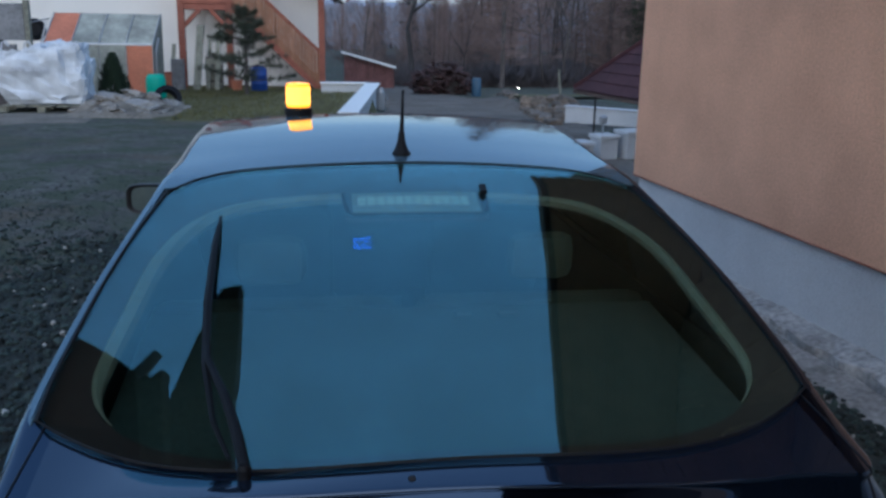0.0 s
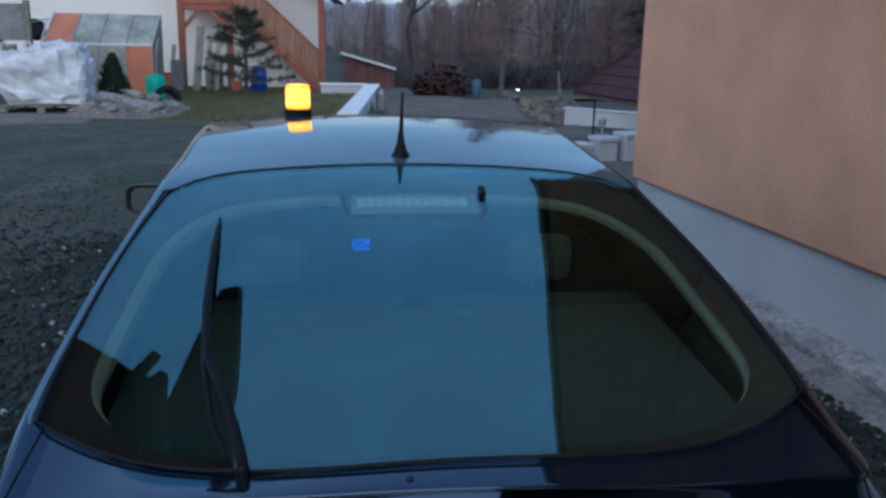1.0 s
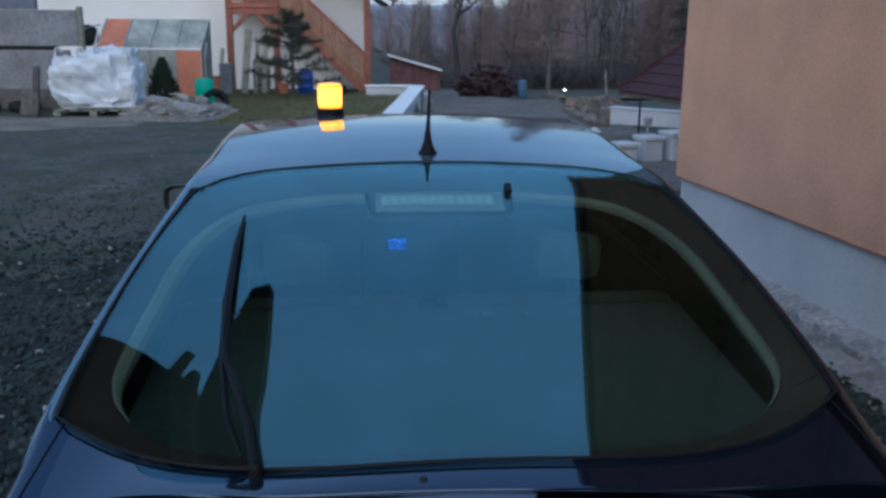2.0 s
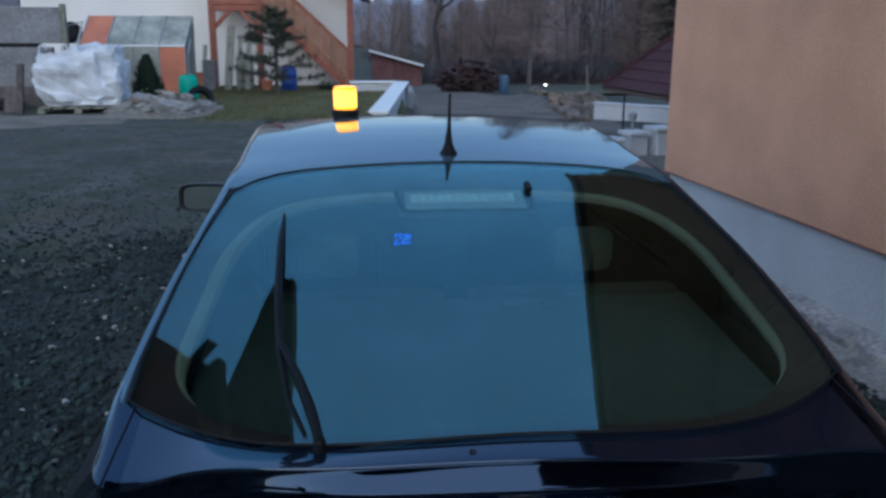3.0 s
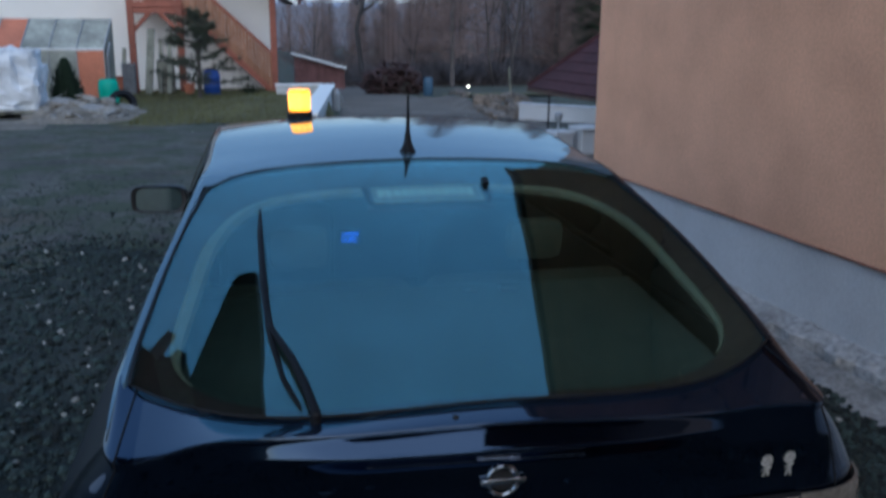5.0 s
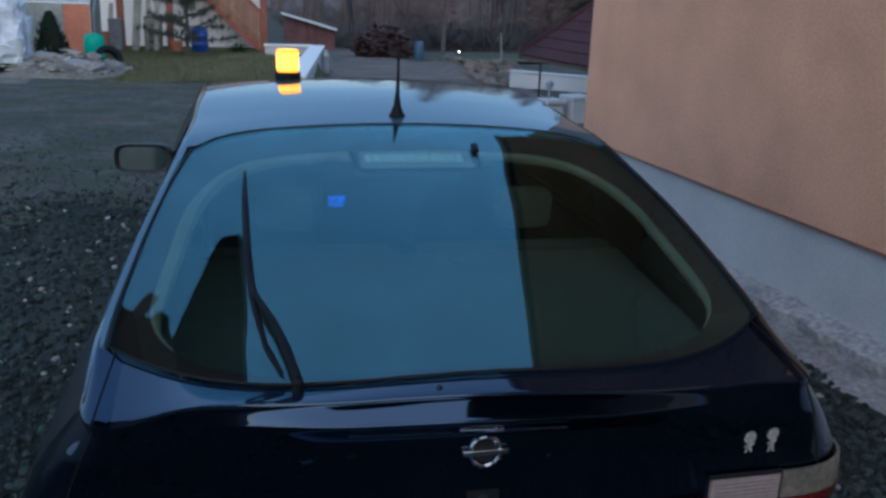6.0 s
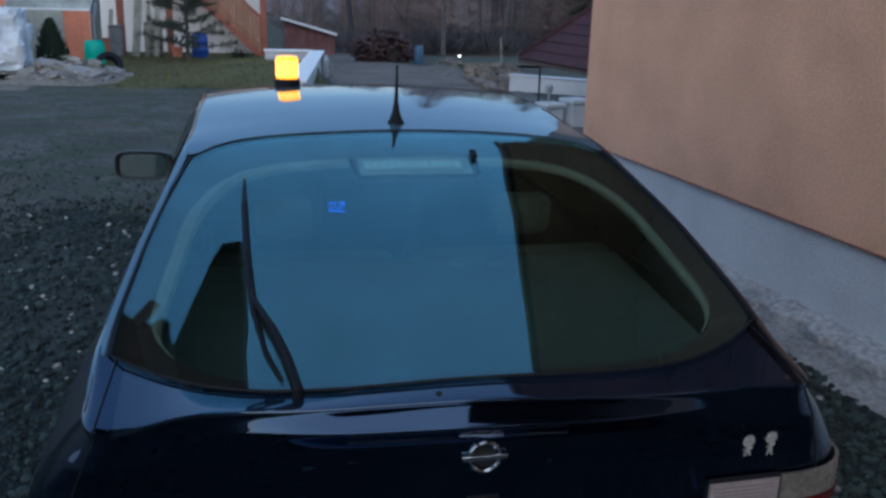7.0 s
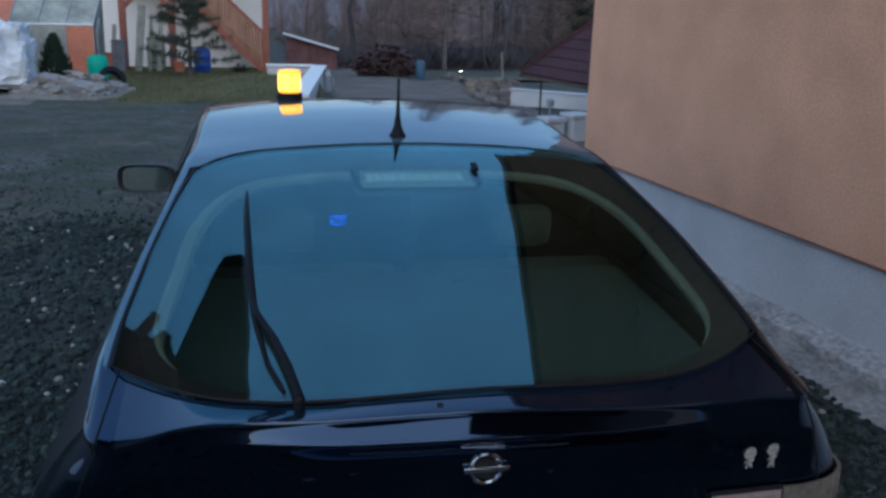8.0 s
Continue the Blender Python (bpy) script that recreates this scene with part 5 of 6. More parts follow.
def build_terrace():
    def lawn(u, v):
        y = 15.2 + 11.5 * v
        x0 = -3.0 + 0.5 * noise.noise(Vector((y, 0, 0))) - 4.5 * smooth((v - 0.25) / 0.5)
        x = x0 + (1.0 - x0) * u
        if v < 0.12:
            y += 0.5 * noise.noise(Vector((x * 1.1, 3, 0)))
        return Vector((x, y, gz(x, y) + lawn_lift(x, y) + 0.02 * smooth(v * 12) - 0.005 + 0.02 * noise.noise(Vector((x, y, 5)))))
    tagged(mesh_object("lawn", grid(lawn, steps(0, 1, 30), steps(0, 1, 50)), LAWN, smooth=True), "dull olive winter lawn below the white house", "lawn", kind="structure")
    rng = random.Random(2)
    verts, polys = [], []
    for _ in range(9000):
        y = rng.uniform(15.2, 25)
        x = rng.uniform(-4.2 if y > 18 else -2.8, 0.9)
        z = gz(x, y) + lawn_lift(x, y)
        a, hgt = rng.uniform(0, 6.28), rng.uniform(0.03, 0.09)
        dx, dy = 0.012 * math.cos(a), 0.012 * math.sin(a)
        k = len(verts)
        verts += [(x - dx, y - dy, z), (x + dx, y + dy, z), (x + rng.uniform(-.03, .03), y + rng.uniform(-.03, .03), z + hgt)]
        polys.append((k, k + 1, k + 2))
    me = bpy.data.meshes.new("grass")
    me.from_pydata(verts, [], polys)
    me.materials.append(BLADE)
    tagged(new("grass", me), "short tufts of dull winter grass", "grass", kind="stuff")
    w = empty("retaining_wall", pose(0, 0, -0.2), "white rendered retaining wall with a cap, turning a corner", "wall", kind="structure")
    # along the drive, then across behind the lawn
    near, far = Vector((0.30, 12.9, 0)), Vector((1.15, 19.6, 0))
    d = (far - near).normalized()
    s = Vector((d.y, -d.x, 0)) * 0.11
    for name, wd, z0, z1, mt in (("face", 1.0, -0.7, 0.41, RENDER_WHITE), ("cap", 1.5, 0.412, 0.45, FLASHING)):
        bm = bmesh.new()
        vs = []
        for z in (z0, z1):
            for p, q in ((near, -1), (near, 1), (far, 1), (far, -1)):
                vs.append(bm.verts.new(p + s * q * wd + Vector((0, 0, z))))
        for f in ((3, 2, 1, 0), (4, 5, 6, 7), (0, 1, 5, 4), (1, 2, 6, 5), (2, 3, 7, 6), (3, 0, 4, 7)):
            bm.faces.new([vs[i] for i in f])
        part(name, bm, mt, w)
    part("face", box(-0.05, 1.05, 19.52, 19.74, -0.5, 0.41), RENDER_WHITE, w)
    part("cap", box(-0.08, 1.02, 19.48, 19.78, 0.412, 0.45, 0.008), FLASHING, w)


build_terrace()


def build_right_garden():
    # low white garden wall
    w = empty("garden_wall", pose(4.58, 15.2, gz(5.0, 15.0), 0, 0, -41.8), "low white rendered garden wall", "wall", kind="structure")
    part("face", box(0, 1.85, -0.09, 0.09, -0.2, 0.28), RENDER_WHITE, w)
    part("cap", box(-0.03, 1.88, -0.11, 0.11, 0.282, 0.305, 0.006), RENDER_WHITE, w)
    # white stone pillars with caps
    for x, y, z1, wd in ((3.13, 9.6, 0.21, 0.15), (3.54, 9.85, 0.27, 0.155), (3.92, 9.9, 0.32, 0.17)):
        p = empty("pillar", pose(x, y, gz(x, y), 0, 0, 15), "short white stone pillar with a pale cap", "pillar", "garden pillars")
        part("shaft", box(-wd * 0.86, wd * 0.86, -wd * 0.86, wd * 0.86, 0, z1, 0.01), RENDER_WHITE, p)
        part("cap", box(-wd, wd, -wd, wd, z1 + 0.002, z1 + 0.06, 0.012), RENDER_WHITE, p)
    l = empty("garden_lamp", pose(3.52, 9.88, gz(3.54, 9.85) + 0.332), "small grey garden lamp on a pillar", "lamp")
    part("stem", lathe([(0.03, 0), (0.012, 0.02), (0.012, 0.12)], 12), STEEL, l)
    part("head", lathe([(0.03, 0.12), (0.05, 0.14), (0.055, 0.21), (0.06, 0.215), (0.02, 0.24)], 14), STEEL, l)
    # low dark red hipped roof on slim posts
    r = empty("shelter", pose(3.9, 12.55, gz(5, 12), 0, 0, 10.5), "low shelter with a dark red hipped metal roof", "shelter")
    c = [(0.0, -3.15), (3.53, -3.15), (3.53, 0.0), (0.0, 0.0)]
    apex = [(1.58, -1.57, 2.32), (1.96, -1.57, 2.32)]
    ez = 0.74
    def slope(pts, name):
        bm = bmesh.new()
        f = bm.faces.new([bm.verts.new(p) for p in pts])
        bm.normal_update()
        bmesh.ops.solidify(bm, geom=[f], thickness=0.03)
        return part(name, bm, ROOF_PURPLE, r, "dark red sheet-metal roof slope")
    e = [(x, y, ez) for x, y in c]
    slope([e[0], e[1], apex[1], apex[0]], "roof")
    slope([e[1], e[2], apex[1]], "roof")
    slope([e[2], e[3], apex[0], apex[1]], "roof")
    slope([e[3], e[0], apex[0]], "roof")
    # overlapping tile courses on the two slopes that face the yard
    for a, b, ta, tb in ((e[3], e[0], apex[0], apex[0]), (e[0], e[1], apex[0], apex[1])):
        a, b, ta, tb = [Vector(q) for q in (a, b, ta, tb)]
        up = (b - a).cross(ta - a).normalized()
        up = up if up.z > 0 else -up
        for i in range(11):
            f0, f1 = i / 11, min((i + 1.06) / 11, 0.995)
            bm = bmesh.new()
            q = [a.lerp(ta, f0) + up * 0.034, b.lerp(tb, f0) + up * 0.034, b.lerp(tb, f1) + up * 0.02, a.lerp(ta, f1) + up * 0.02]
            bm.faces.new([bm.verts.new(v) for v in q])
            bm.normal_update()
            bmesh.ops.solidify(bm, geom=bm.faces[:], thickness=0.012)
            part("tile_course", bm, ROOF_PURPLE, r)
    for a, b in ((e[3], apex[0]), (e[0], apex[0]), (apex[0], apex[1])):
        part("ridge_cap", beam(Vector(a) + Vector((0, 0, .05)), Vector(b) + Vector((0, 0, .05)), 0.09, 0.05), ROOF_PURPLE, r)
    for a, b in zip(e, e[1:] + e[:1]):
        part("eave_edge", beam(Vector(a) - Vector((0, 0, 0.03)), Vector(b) - Vector((0, 0, 0.03)), 0.05, 0.05), ROOF_BROWN, r, "dark eave gutter")
    for x, y in ((0.03, -2.95), (3.33, -2.95), (3.33, -0.15), (0.03, -0.665)):
        part("post", tube([(x, y, 0), (x, y, ez)], 0.016, 8), PLASTIC, r, "slim dark post")
    # edge of the drive: row of rough stones, grass beyond
    rng = random.Random(9)
    k = empty("kerb", pose(0, 0, 0), "rough stone edging along the sunken drive", "kerb", kind="structure")
    for i in range(26):
        t = i / 25
        x, y = 4.2 + 1.6 * t, 14.8 + 13 * t
        bm = box(-0.13, 0.13, -0.24, 0.24, -0.1, 0.08 + rng.uniform(-.04, .06), 0.03)
        o = part("stone", bm, BROWN_STONE, k)
        o.matrix_basis = pose(x, y, min(gz(x, y), gz(x - .4, y)) + 0.03, rng.uniform(-8, 8), rng.uniform(-8, 8), -10 + rng.uniform(-15, 15))
    for i in range(34):
        t = rng.random() ** 1.3
        x, y, s = 4.35 + 0.7 * t + rng.uniform(0, 1.1), 15.6 + 5.6 * t, rng.uniform(0.09, 0.2)
        bm = box(-s, s, -s * 0.8, s * 0.8, -0.08, s * rng.uniform(0.5, 0.9), 0.03)
        o = part("stone", bm, BROWN_STONE, k)
        o.matrix_basis = pose(x, y, gz(x, y) + 0.02, rng.uniform(-15, 15), rng.uniform(-15, 15), rng.uniform(0, 90))
    def grass_r(u, v):
        y = 21.5 + 9 * v
        x = 5.0 + 1.05 * v + 9 * u
        return Vector((x, y, gz(x, y) + 0.05 + 0.03 * noise.noise(Vector((x, y, 1)))))
    tagged(mesh_object("lawn", grid(grass_r, steps(0, 1, 20), steps(0, 1, 30)), LAWN, smooth=True), "yellowish winter grass beyond the drive", "lawn", kind="structure")
    s = empty("stone_lamp", pose(3.55, 12.6, gz(3.5, 12.6)), "small pale stone lantern beside the drive", "ornament")
    part("foot", lathe([(0.09, 0), (0.07, 0.05), (0.04, 0.09)], 10), RENDER_WHITE, s)
    part("cap", lathe([(0.11, 0.09), (0.08, 0.13), (0.02, 0.17)], 10), RENDER_WHITE, s)


build_right_garden()


def build_far_things():
    # brown shed with a pale roof edge
    s = empty("shed", pose(2.35, 40.0, -1.6), "brown wooden shed with a white-edged sloping roof", "shed")
    for i in range(12):
        x = -1.15 + i * 0.19
        part("board", box(x, x + 0.18, -0.03, 0.0, 0, 1.7 - 0.053 * i), WOOD_DARK, s)
    part("body", box(-1.14, 1.1, 0.005, 1.9, 0, 1.1), ROOF_BROWN, s)
    part("roof", grid(lambda x, y: (x, y, 1.46 - 0.27 * x), (-1.3, 1.2), (-0.25, 2.1), 0.06), ROOF_BROWN, s)
    part("roof_edge", beam((-1.3, -0.28, 1.80), (1.2, -0.28, 1.12), 0.05, 0.10), FLASHING, s, "white roof edge")
    # log pile
    rng = random.Random(21)
    p = empty("log_pile", pose(4.55, 32.0, -1.06), "tumbled pile of brown firewood logs", "log pile")
    log_mesh = None
    for i in range(170):
        x = rng.uniform(-1.08, 1.08)
        hmax = 1.0 * (1 - (abs(x) / 1.2) ** 3.0) * (1 + 0.16 * math.sin(5.3 * x + 1)) + 0.05
        if log_mesh:
            o = new("log", log_mesh)
            o.parent = p
        else:
            o = part("log", lathe([(0.052, -0.5), (0.060, 0.0), (0.048, 0.5)], 7), LOG_END, p)
            log_mesh = o.data
        tilt = rng.uniform(-85, 85) if rng.random() < 0.55 else rng.uniform(-15, 15)
        o.matrix_basis = pose(x, rng.uniform(-0.4, 0.6), 0.08 + rng.random() * hmax, 90 + rng.uniform(-25, 25), tilt, rng.uniform(-35, 35))
    part("tarp", box(-0.7, 0.9, -0.2, 0.7, 0.0, 0.75, 0.1), BARK, p, "dark core of the pile")
    b = empty("barrel", pose(5.55, 30.2, -0.96), "pale blue plastic drum near the log pile", "barrel")
    part("body", lathe([(0.15, 0), (0.17, 0.05), (0.17, 0.6), (0.14, 0.66)], 16), BLUE_PALE, b, "", True)
    l = empty("garden_lamp", pose(9.6, 41, -1.5), "glowing garden lamp at the edge of the wood", "lamp")
    part("stem", lathe([(0.03, -0.3), (0.02, 0.0)], 8), STEEL, l)
    part("globe", lathe([(0.012, 0), (0.024, 0.014), (0.031, 0.042), (0.021, 0.07), (0.008, 0.078)], 12), LAMP_WHITE, l, "lit white globe", True)
    po = empty("fence_post", pose(8.6, 30, gz(8.6, 30)), "tilted grey fence post", "post")
    part("stake", tube([(0, 0, 0), (-0.1, 0, 1.0)], 0.04, 6), WOOD_GREY, po)
    pots = empty("water_can", pose(1.27, 19.0, gz(1.27, 19)), "dull grey metal can beside the white wall", "can")
    part("body", lathe([(0.09, 0), (0.1, 0.02), (0.1, 0.4), (0.07, 0.48), (0.07, 0.52)], 16), STEEL, pots)
    part("handle", tube([(0.1, 0, 0.15), (0.17, 0, 0.25), (0.1, 0, 0.38)], 0.012, 6), STEEL, pots)


build_far_things()


# ---- trees ----
def branch(bm_t, bm_c, p, d, length, r, level, rng, max_level, up):
    """Recursive limb: thick ones go to the trunk mesh, thin ones to the crown mesh."""
    n = 5 if level == 0 else 3
    pts, rad = [p.copy()], [r]
    for i in range(n):
        d = (d + Vector((rng.uniform(-1, 1), rng.uniform(-1, 1), rng.uniform(-.6, 1) * up)) * (0.10 if level == 0 else 0.22)).normalized()
        p = p + d * length / n
        pts.append(p.copy())
        rad.append(r * (1 - (0.65 if level == 0 else 0.75) * (i + 1) / n))
    tube(pts, rad, 6 if level == 0 else (4 if level < 2 else 3), bm_t if level < 2 else bm_c, cap=False)
    if level >= max_level:
        return
    kids = (9, 6, 5, 4)[level]
    for k in range(kids):
        f = rng.uniform(0.3, 1.0) if level == 0 else rng.uniform(0.2, 1.0)
        i = min(int(f * n), n - 1)
        q = pts[i].lerp(pts[i + 1], f * n - i)
        a = rng.uniform(0, 6.28)
        side = d.cross(Vector((math.cos(a), math.sin(a), 0.3))).normalized()
        nd = (d * rng.uniform(0.4, 0.9) + side * rng.uniform(0.6, 1.0)).normalized()
        branch(bm_t, bm_c, q, nd, length * rng.uniform(0.32, 0.55), max(rad[i] * 0.55, 0.012), level + 1, rng, max_level, up)


def bare_tree(seed, height, r):
    rng = random.Random(seed)
    t = empty("tree", pose(0, 0, 0), "tall bare brown winter tree at the edge of the wood", "tree", "bare trees")
    a, b = bmesh.new(), bmesh.new()
    branch(a, b, Vector((0, 0, -0.3)), Vector((rng.uniform(-.08, .08), rng.uniform(-.08, .08), 1)), height, r, 0, rng, 3, 1.0)
    part("trunk", a, BARK, t)
    part("crown", b, TWIG, t)
    return t


def mistletoe_tree(seed):
    """Crooked old tree that forks in two, with dark round clumps in its top."""
    rng = random.Random(seed)
    t = empty("tree", pose(0, 0, 0), "crooked bare tree with dark mistletoe clumps in its crown", "tree")
    a, b = bmesh.new(), bmesh.new()
    stems = ([(0, 0, -0.3), (-0.05, 0, 1.2), (-0.3, 0, 3.2), (-0.1, 0, 4.1), (0.14, 0, 4.7), (0.4, 0.1, 6.1), (0.57, 0, 7.8)],
             [(-0.05, 0, 4.2), (0.55, 0.1, 4.55), (1.15, 0, 5.1), (1.25, 0, 6.2), (1.4, 0, 7.3)],
             [(0.1, 0, 4.6), (-0.2, -0.1, 5.3), (-0.25, 0, 6.3), (-0.6, 0, 7.0)])
    for pts, r0 in zip(stems, (0.19, 0.11, 0.08)):
        n = len(pts) - 1
        tube(pts, [r0 * (1 - 0.8 * i / n) for i in range(n + 1)], 7, a, cap=False)
        for i in range(1, n):
            for _ in range(5 if pts[i][2] > 4 else 2):
                d = Vector((rng.uniform(-1, 1), rng.uniform(-1, 1), rng.uniform(-.1, .7))).normalized()
                p = Vector(pts[i]).lerp(Vector(pts[i + 1]), rng.random())
                branch(a, b, p, d, rng.uniform(0.6, 1.5), 0.02, 1, rng, 3, 1.0)
    for cx, cz, s in ((0.55, 7.2, 0.40), (1.28, 7.0, 0.30)):
        for _ in range(300):
            o = Vector((cx, 0, cz)) + Vector((rng.gauss(0, .45), rng.gauss(0, .45), rng.gauss(0, .45))) * s
            e = Vector((rng.uniform(-1, 1), rng.uniform(-1, 1), rng.uniform(-1, 1))) * 0.2
            tube([o, o + e], 0.018, 3, b, cap=False)
    part("trunk", a, DARK_TWIG, t)
    part("crown", b, DARK_TWIG, t)
    return t


def spruce(seed, height):
    rng = random.Random(seed)
    t = empty("spruce", pose(0, 0, 0), "dark green spruce among bare trees", "tree", "spruces")
    part("trunk", tube([(0, 0, -0.3), (0, 0, height)], [0.16, 0.02], 6), BARK, t)
    bm = bmesh.new()
    z = 0.8
    while z < height:
        f = 1 - z / height
        ln = 0.25 + 2.0 * f ** 0.9
        for k in range(8):
            a = rng.uniform(0, 6.28)
            l2 = ln * rng.uniform(0.7, 1.1)
            c, s = math.cos(a), math.sin(a)
            for j in range(7):
                q = l2 * (j + 0.5) / 7
                droop = -0.28 * q
                w = (0.16 + 0.12 * rng.random()) * (1 - 0.5 * j / 7)
                p = Vector((c * q, s * q, z + droop + rng.uniform(-.05, .05)))
                for sgn in (-1, 1):
                    tip = p + Vector((-s * sgn * w + c * 0.15, c * sgn * w + s * 0.15, -0.12 - 0.1 * rng.random()))
                    bm.faces.new([bm.verts.new(x) for x in (p, p + Vector((c * 0.16, s * 0.16, -0.03)), tip)])
        z += 0.26
    part("crown", bm, NEEDLE, t)
    return t


def larch(seed, height):
    """Straight thin stem with whorls of fine drooping bare twigs."""
    rng = random.Random(seed)
    t = empty("larch", pose(0, 0, 0), "tall bare larch with fine brown twigs in the wood", "tree", "larches")
    bend = rng.uniform(-.3, .3)
    part("trunk", tube([(0, 0, -0.3), (bend * 0.5, 0, height * 0.5), (bend, 0, height)], [0.12, 0.08, 0.012], 6), BARK, t)
    bm = bmesh.new()
    z = rng.uniform(0.9, 1.8)
    while z < height - 0.2:
        f = 1 - z / height
        for _ in range(6):
            a = rng.uniform(0, 6.28)
            ln = (0.3 + 2.6 * f ** 0.8) * rng.uniform(0.4, 1.2)
            c = Vector((math.cos(a), math.sin(a), rng.uniform(-.15, .35)))
            o = Vector((bend * z / height, 0, z + rng.uniform(-.12, .12)))
            pts = [o, o + c * ln * 0.5 + Vector((0, 0, -0.04 * ln)), o + c * ln + Vector((0, 0, 0.06 * ln))]
            tube(pts, [0.02, 0.012, 0.004], 3, bm, cap=False)
            for j in range(13):
                q = pts[0].lerp(pts[2], rng.uniform(0.25, 1.0))
                e = Vector((rng.uniform(-.5, .5), rng.uniform(-.5, .5), rng.uniform(-.55, .3))).normalized() * rng.uniform(.25, .65)
                w = e.cross(Vector((0.2, 1, 0.1))).normalized() * 0.009
                bm.faces.new([bm.verts.new(v) for v in (q - w, q + w, q + e)])
        z += 0.2
    part("crown", bm, TWIG, t)
    return t


def build_wood():
    rng = random.Random(4)
    kinds = [larch(31, 10.5), larch(32, 12.5), bare_tree(33, 9.0, 0.10), larch(34, 14.0), bare_tree(36, 10.0, 0.09)]
    sp = [spruce(41, 11.0), spruce(42, 14.0)]
    spots = []
    # near screen of the wood, deeper rows behind
    for y, x0, x1, n in ((46, 9.6, 26, 9), (52, 10.6, 31, 12), (60, 12.0, 38, 15), (70, 13.6, 46, 18), (84, 16.2, 58, 22)):
        for i in range(n):
            spots.append((x0 + (x1 - x0) * (i + rng.uniform(-.4, .4)) / (n - 1), y + rng.uniform(-4, 4), 1.0))
    # thinner, smaller growth to the left of the wood
    for i in range(22):
        spots.append((rng.uniform(-3, 8), rng.uniform(62, 105), rng.uniform(0.28, 0.42)))
    for i in range(8):
        spots.append((rng.uniform(3.2, 7.5), rng.uniform(46, 58), rng.uniform(0.35, 0.5)))
    placed = set()
    for i, (x, y, f) in enumerate(spots):
        kind = kinds[rng.randrange(5)]
        sc = f * rng.uniform(0.8, 1.2)
        m = pose(x, y, gz(x, y), 0, 0, rng.uniform(0, 360))
        if kind.name not in placed:
            placed.add(kind.name)
            kind.scale = (sc, sc, sc)
            kind.matrix_basis = m @ Matrix.Diagonal((sc, sc, sc, 1))
            continue
        o = copy_thing(kind, m)
        o.scale = (sc, sc, sc)
    for i, (x, y, sc) in enumerate(((19.4, 51, 1.0), (21.2, 54, 0.9), (22.5, 57, 0.9), (23.5, 60, 1.1), (20.4, 47, 0.6), (25, 52, 0.9), (28.3, 70, 0.8), (20.8, 55, 0.75), (18.6, 49, 0.7), (22.4, 49, 1.0), (24.5, 62, 1.0), (26.0, 66, 1.1))):
        m = pose(x, y, gz(x, y), 0, 0, rng.uniform(0, 360))
        k = sp[i % 2]
        if i < 2:
            k.matrix_basis = m @ Matrix.Diagonal((sc, sc, sc, 1))
        else:
            o = copy_thing(k, m)
            o.scale = (sc, sc, sc)
    mt = mistletoe_tree(37)
    mt.matrix_basis = pose(5.2, 48, gz(5.2, 48)) @ Matrix.Diagonal((0.93, 0.93, 0.93, 1))
    for x, y, sc, a in ((2.2, 44, 0.5, 40), (1.6, 47, 0.42, 130), (8.3, 50, 0.62, 10), (6.9, 46, 0.4, 220), (3.1, 56, 0.6, 300)):
        o = copy_thing(kinds[2 if sc > 0.45 else 4], pose(x, y, gz(x, y), 0, 0, a))
        o.scale = (sc, sc, sc)
    # dense young growth at the foot of the wood
    young = random.Random(15)
    for i in range(26):
        y = young.uniform(56, 84)
        x, sc = y * young.uniform(0.105, 0.185), young.uniform(0.38, 0.54)
        copy_thing(kinds[young.randrange(5)], pose(x, y, gz(x, y), 0, 0, young.uniform(0, 360))).scale = (sc, sc, sc)
    # undergrowth in front of and among the trees
    verts, polys = [], []
    for _ in range(20000):
        y = rng.uniform(43, 90)
        x = rng.uniform(4 + (y - 43) * -0.05, 12 + (y - 43) * 1.0)
        z = gz(x, y)
        hgt = 0.3 + 1.5 * rng.random() ** 2.0
        lean = Vector((rng.uniform(-1.3, 1.3), rng.uniform(-.5, .5), 1)).normalized() * hgt
        w = 0.007 + 0.008 * rng.random()
        k = len(verts)
        verts += [(x - w, y, z), (x + w, y, z), (x + lean.x + w * .3, y + lean.y, z + lean.z), (x + lean.x * .5, y - .01, z + lean.z * .5 + 0.01)]
        polys += [(k, k + 1, k + 2), (k, k + 2, k + 3)]
    me = bpy.data.meshes.new("undergrowth")
    me.from_pydata(verts, [], polys)
    me.materials.append(UNDERGROWTH)
    tagged(new("undergrowth", me), "tangled bare brown undergrowth of the wood", "undergrowth", kind="stuff")
    # far wood as one body of stems and twigs
    verts, polys = [], []
    for _ in range(5200):
        y = rng.uniform(110, 330)
        x = rng.uniform(-0.25, 0.75) * y
        z = gz(x, y)
        hgt = rng.uniform(2.2, 4.6) * (0.75 + 0.7 * abs(noise.noise(Vector((x * 0.035, y * 0.02, 0))))) * (1 + 1.3 * smooth((x / y - 0.15) / 0.12))
        for _k in range(5):
            dx, dz = rng.uniform(-1.6, 1.6), rng.uniform(0.15, 0.75) * hgt
            w = rng.uniform(0.06, 0.22)
            k = len(verts)
            verts += [(x - w, y, z - 0.3 + dz * 0.3 * (_k > 1)), (x + w, y, z - 0.3 + dz * 0.3 * (_k > 1)), (x + dx, y, z + min(hgt, dz + hgt * 0.4))]
            polys.append((k, k + 1, k + 2))
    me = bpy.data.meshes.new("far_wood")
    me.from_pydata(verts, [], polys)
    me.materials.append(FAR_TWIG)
    tagged(new("far_wood", me), "far woodland on the hillside, haze put into its colour", "woodland", kind="stuff")

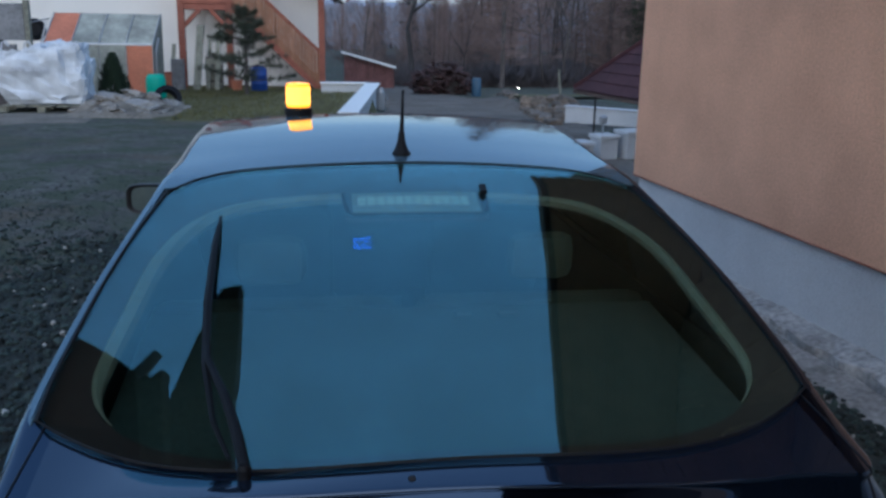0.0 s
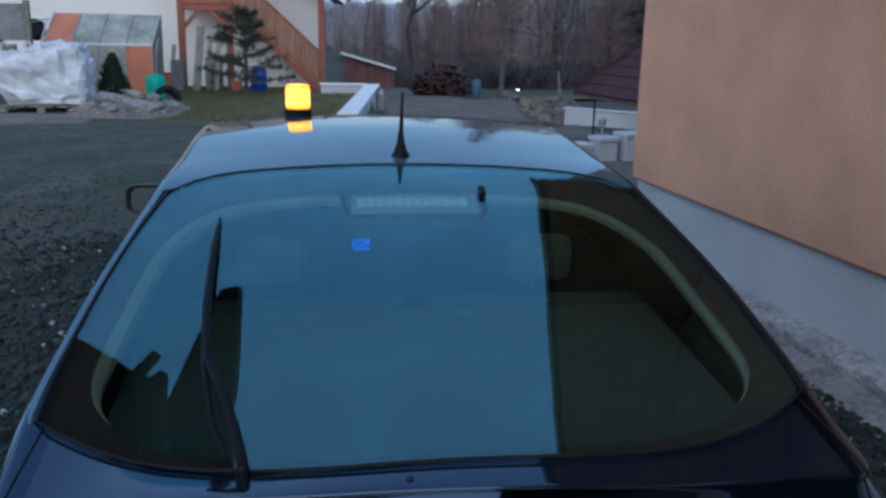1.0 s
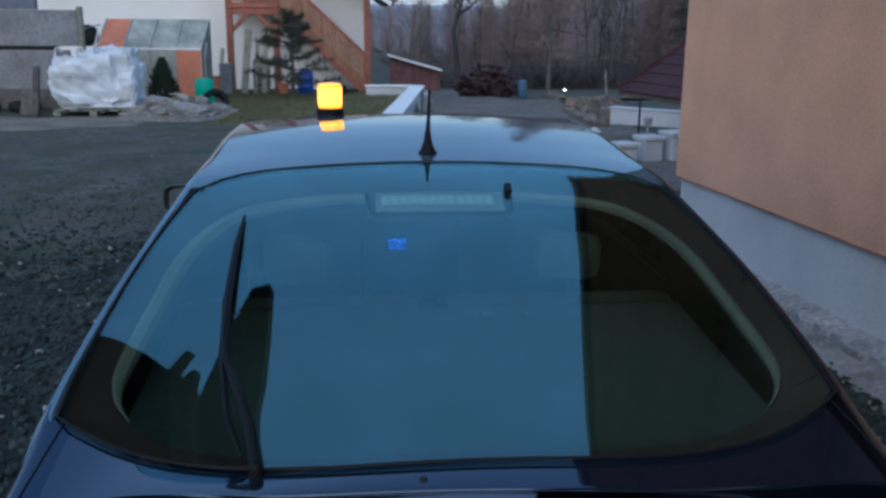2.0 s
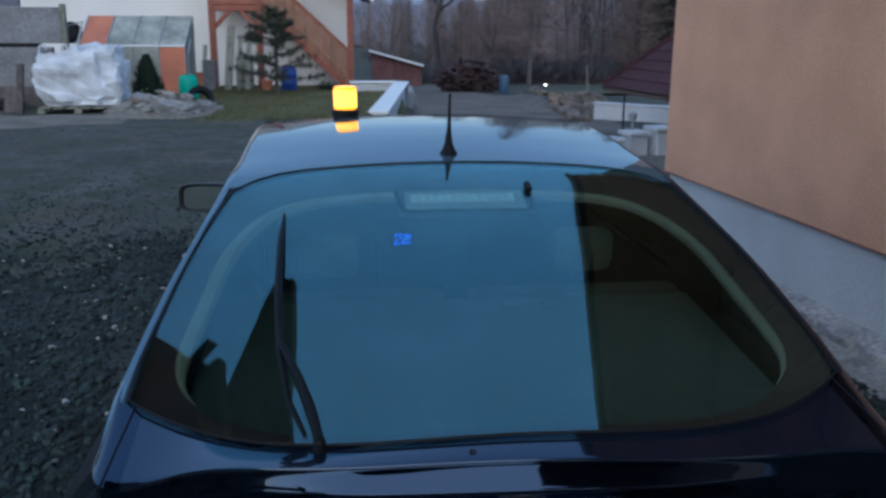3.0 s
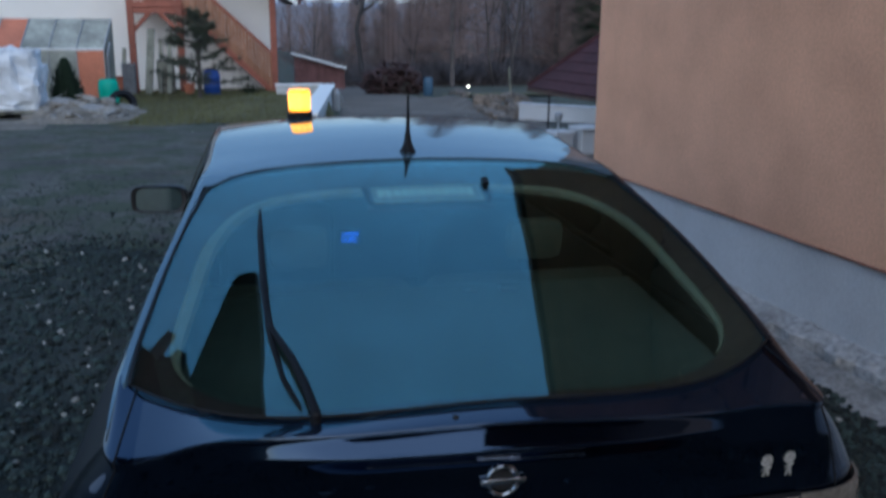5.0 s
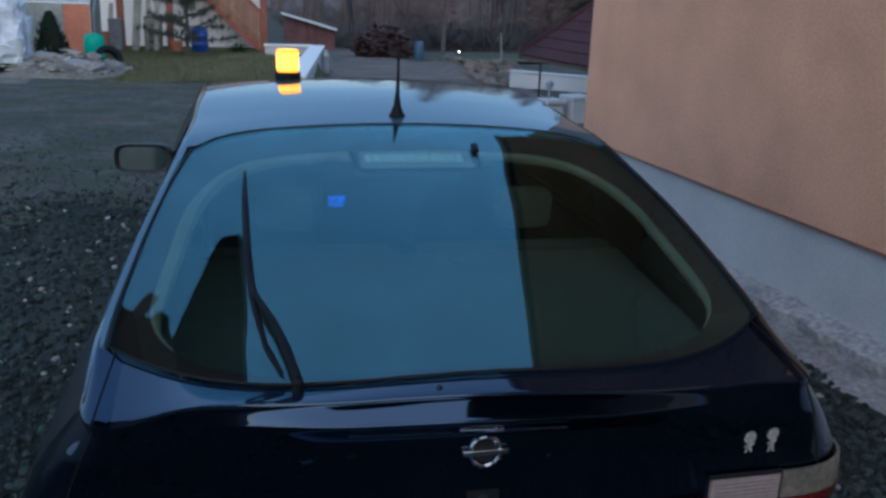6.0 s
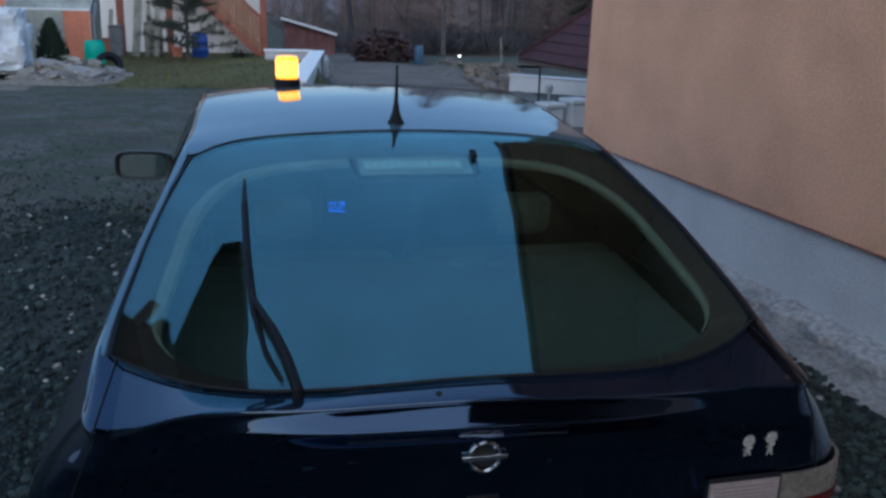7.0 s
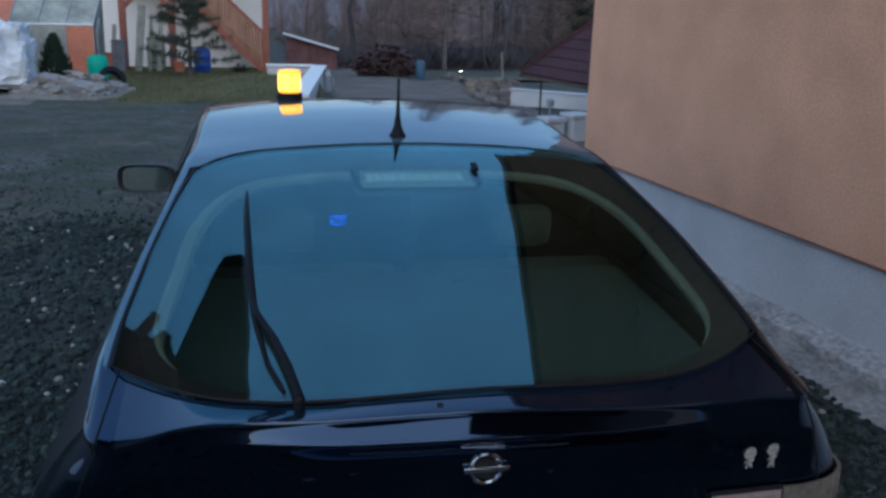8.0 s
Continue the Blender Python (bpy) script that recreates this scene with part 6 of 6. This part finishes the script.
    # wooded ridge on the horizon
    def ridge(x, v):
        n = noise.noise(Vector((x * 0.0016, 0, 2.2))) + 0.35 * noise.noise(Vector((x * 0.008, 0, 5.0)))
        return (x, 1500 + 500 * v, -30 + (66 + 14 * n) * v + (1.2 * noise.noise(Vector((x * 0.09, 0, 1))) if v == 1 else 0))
    tagged(mesh_object("backdrop", grid(ridge, steps(-2200, 2600, 480), (0, 0.5, 1)), FAR_RIDGE, smooth=True), "wooded ridge on the horizon, haze painted in as blue", "hills", kind="structure")


build_wood()


def build_young_pine():
    rng = random.Random(8)
    t = empty("pine", pose(-1.95, 22.4, gz(-2, 22.4)), "young pine with open whorls before the stair", "tree")
    H = 2.15
    part("trunk", tube([(0, 0, 0), (0.02, 0, 1.1), (0, 0, H)], [0.06, 0.04, 0.012], 8), BARK, t)
    wood, needles = bmesh.new(), bmesh.new()
    def tuft(c, way, n):
        for _ in range(n):
            e = (way * 0.7 + Vector((rng.gauss(0, .7), rng.gauss(0, .7), rng.gauss(0.1, .6)))).normalized() * rng.uniform(.10, .20)
            w = e.cross(Vector((0.3, 0.2, 1))).normalized() * 0.010
            needles.faces.new([needles.verts.new(q) for q in (c - w, c + w, c + e)])
    for lvl, z in enumerate((0.42, 0.70, 0.98, 1.22, 1.42, 1.62, 1.80, 1.96)):
        ln = 0.98 * (1 - (z / 2.3) ** 1.6) + 0.14
        for k in range(5):
            a = k * 1.257 + lvl * 0.7 + rng.uniform(-.5, .5)
            l2, z0, sag = ln * rng.uniform(.55, 1.2), z + rng.uniform(-.08, .08), rng.uniform(-.12, .22)
            d = Vector((math.cos(a), math.sin(a), rng.uniform(0.02, 0.3)))
            along = lambda f: Vector((0, 0, z0)) + d * l2 * f + Vector((0, 0, sag * f * f))
            tube([along(f) for f in (0, .4, .75, 1)], [0.018, 0.013, 0.009, 0.005], 4, wood, cap=False)
            for f in (0.5, 0.72, 0.88, 1.0):
                tuft(along(f), d.normalized(), 26)
            for f in (0.45, 0.65, 0.85):
                for turn in (-1, 1):
                    side = (Matrix.Rotation(turn * rng.uniform(.5, 1.0), 3, 'Z') @ d).normalized()
                    tip = along(f) + side * l2 * rng.uniform(.18, .36)
                    tube([along(f), tip], [0.007, 0.003], 4, wood, cap=False)
                    tuft(tip, side, 24)
                    tuft(along(f).lerp(tip, 0.5), side, 12)
    tuft(Vector((0, 0, H)), Vector((0, 0, 1)), 40)
    part("branch_whorl", wood, BARK, t)
    part("needles", needles, PINE_NEEDLE, t)
    for x, y, s in ((-0.70, 24.0, 0.26),):
        b = empty("shrub", pose(x, y, gz(x, y)), "low dark shrub beside the stair", "shrub")
        bm = bmesh.new()
        for _ in range(420):
            v = Vector((rng.gauss(0, .5), rng.gauss(0, .4), abs(rng.gauss(0, .5)))) * s
            e = Vector((rng.uniform(-1, 1), rng.uniform(-1, 1), rng.uniform(0, 1))).normalized() * 0.07
            q = e.cross(Vector((0, 0.3, 1))).normalized() * 0.02
            bm.faces.new([bm.verts.new(x2) for x2 in (v - q, v + q, v + e)])
        part("foliage", bm, HEDGE, b)


build_young_pine()
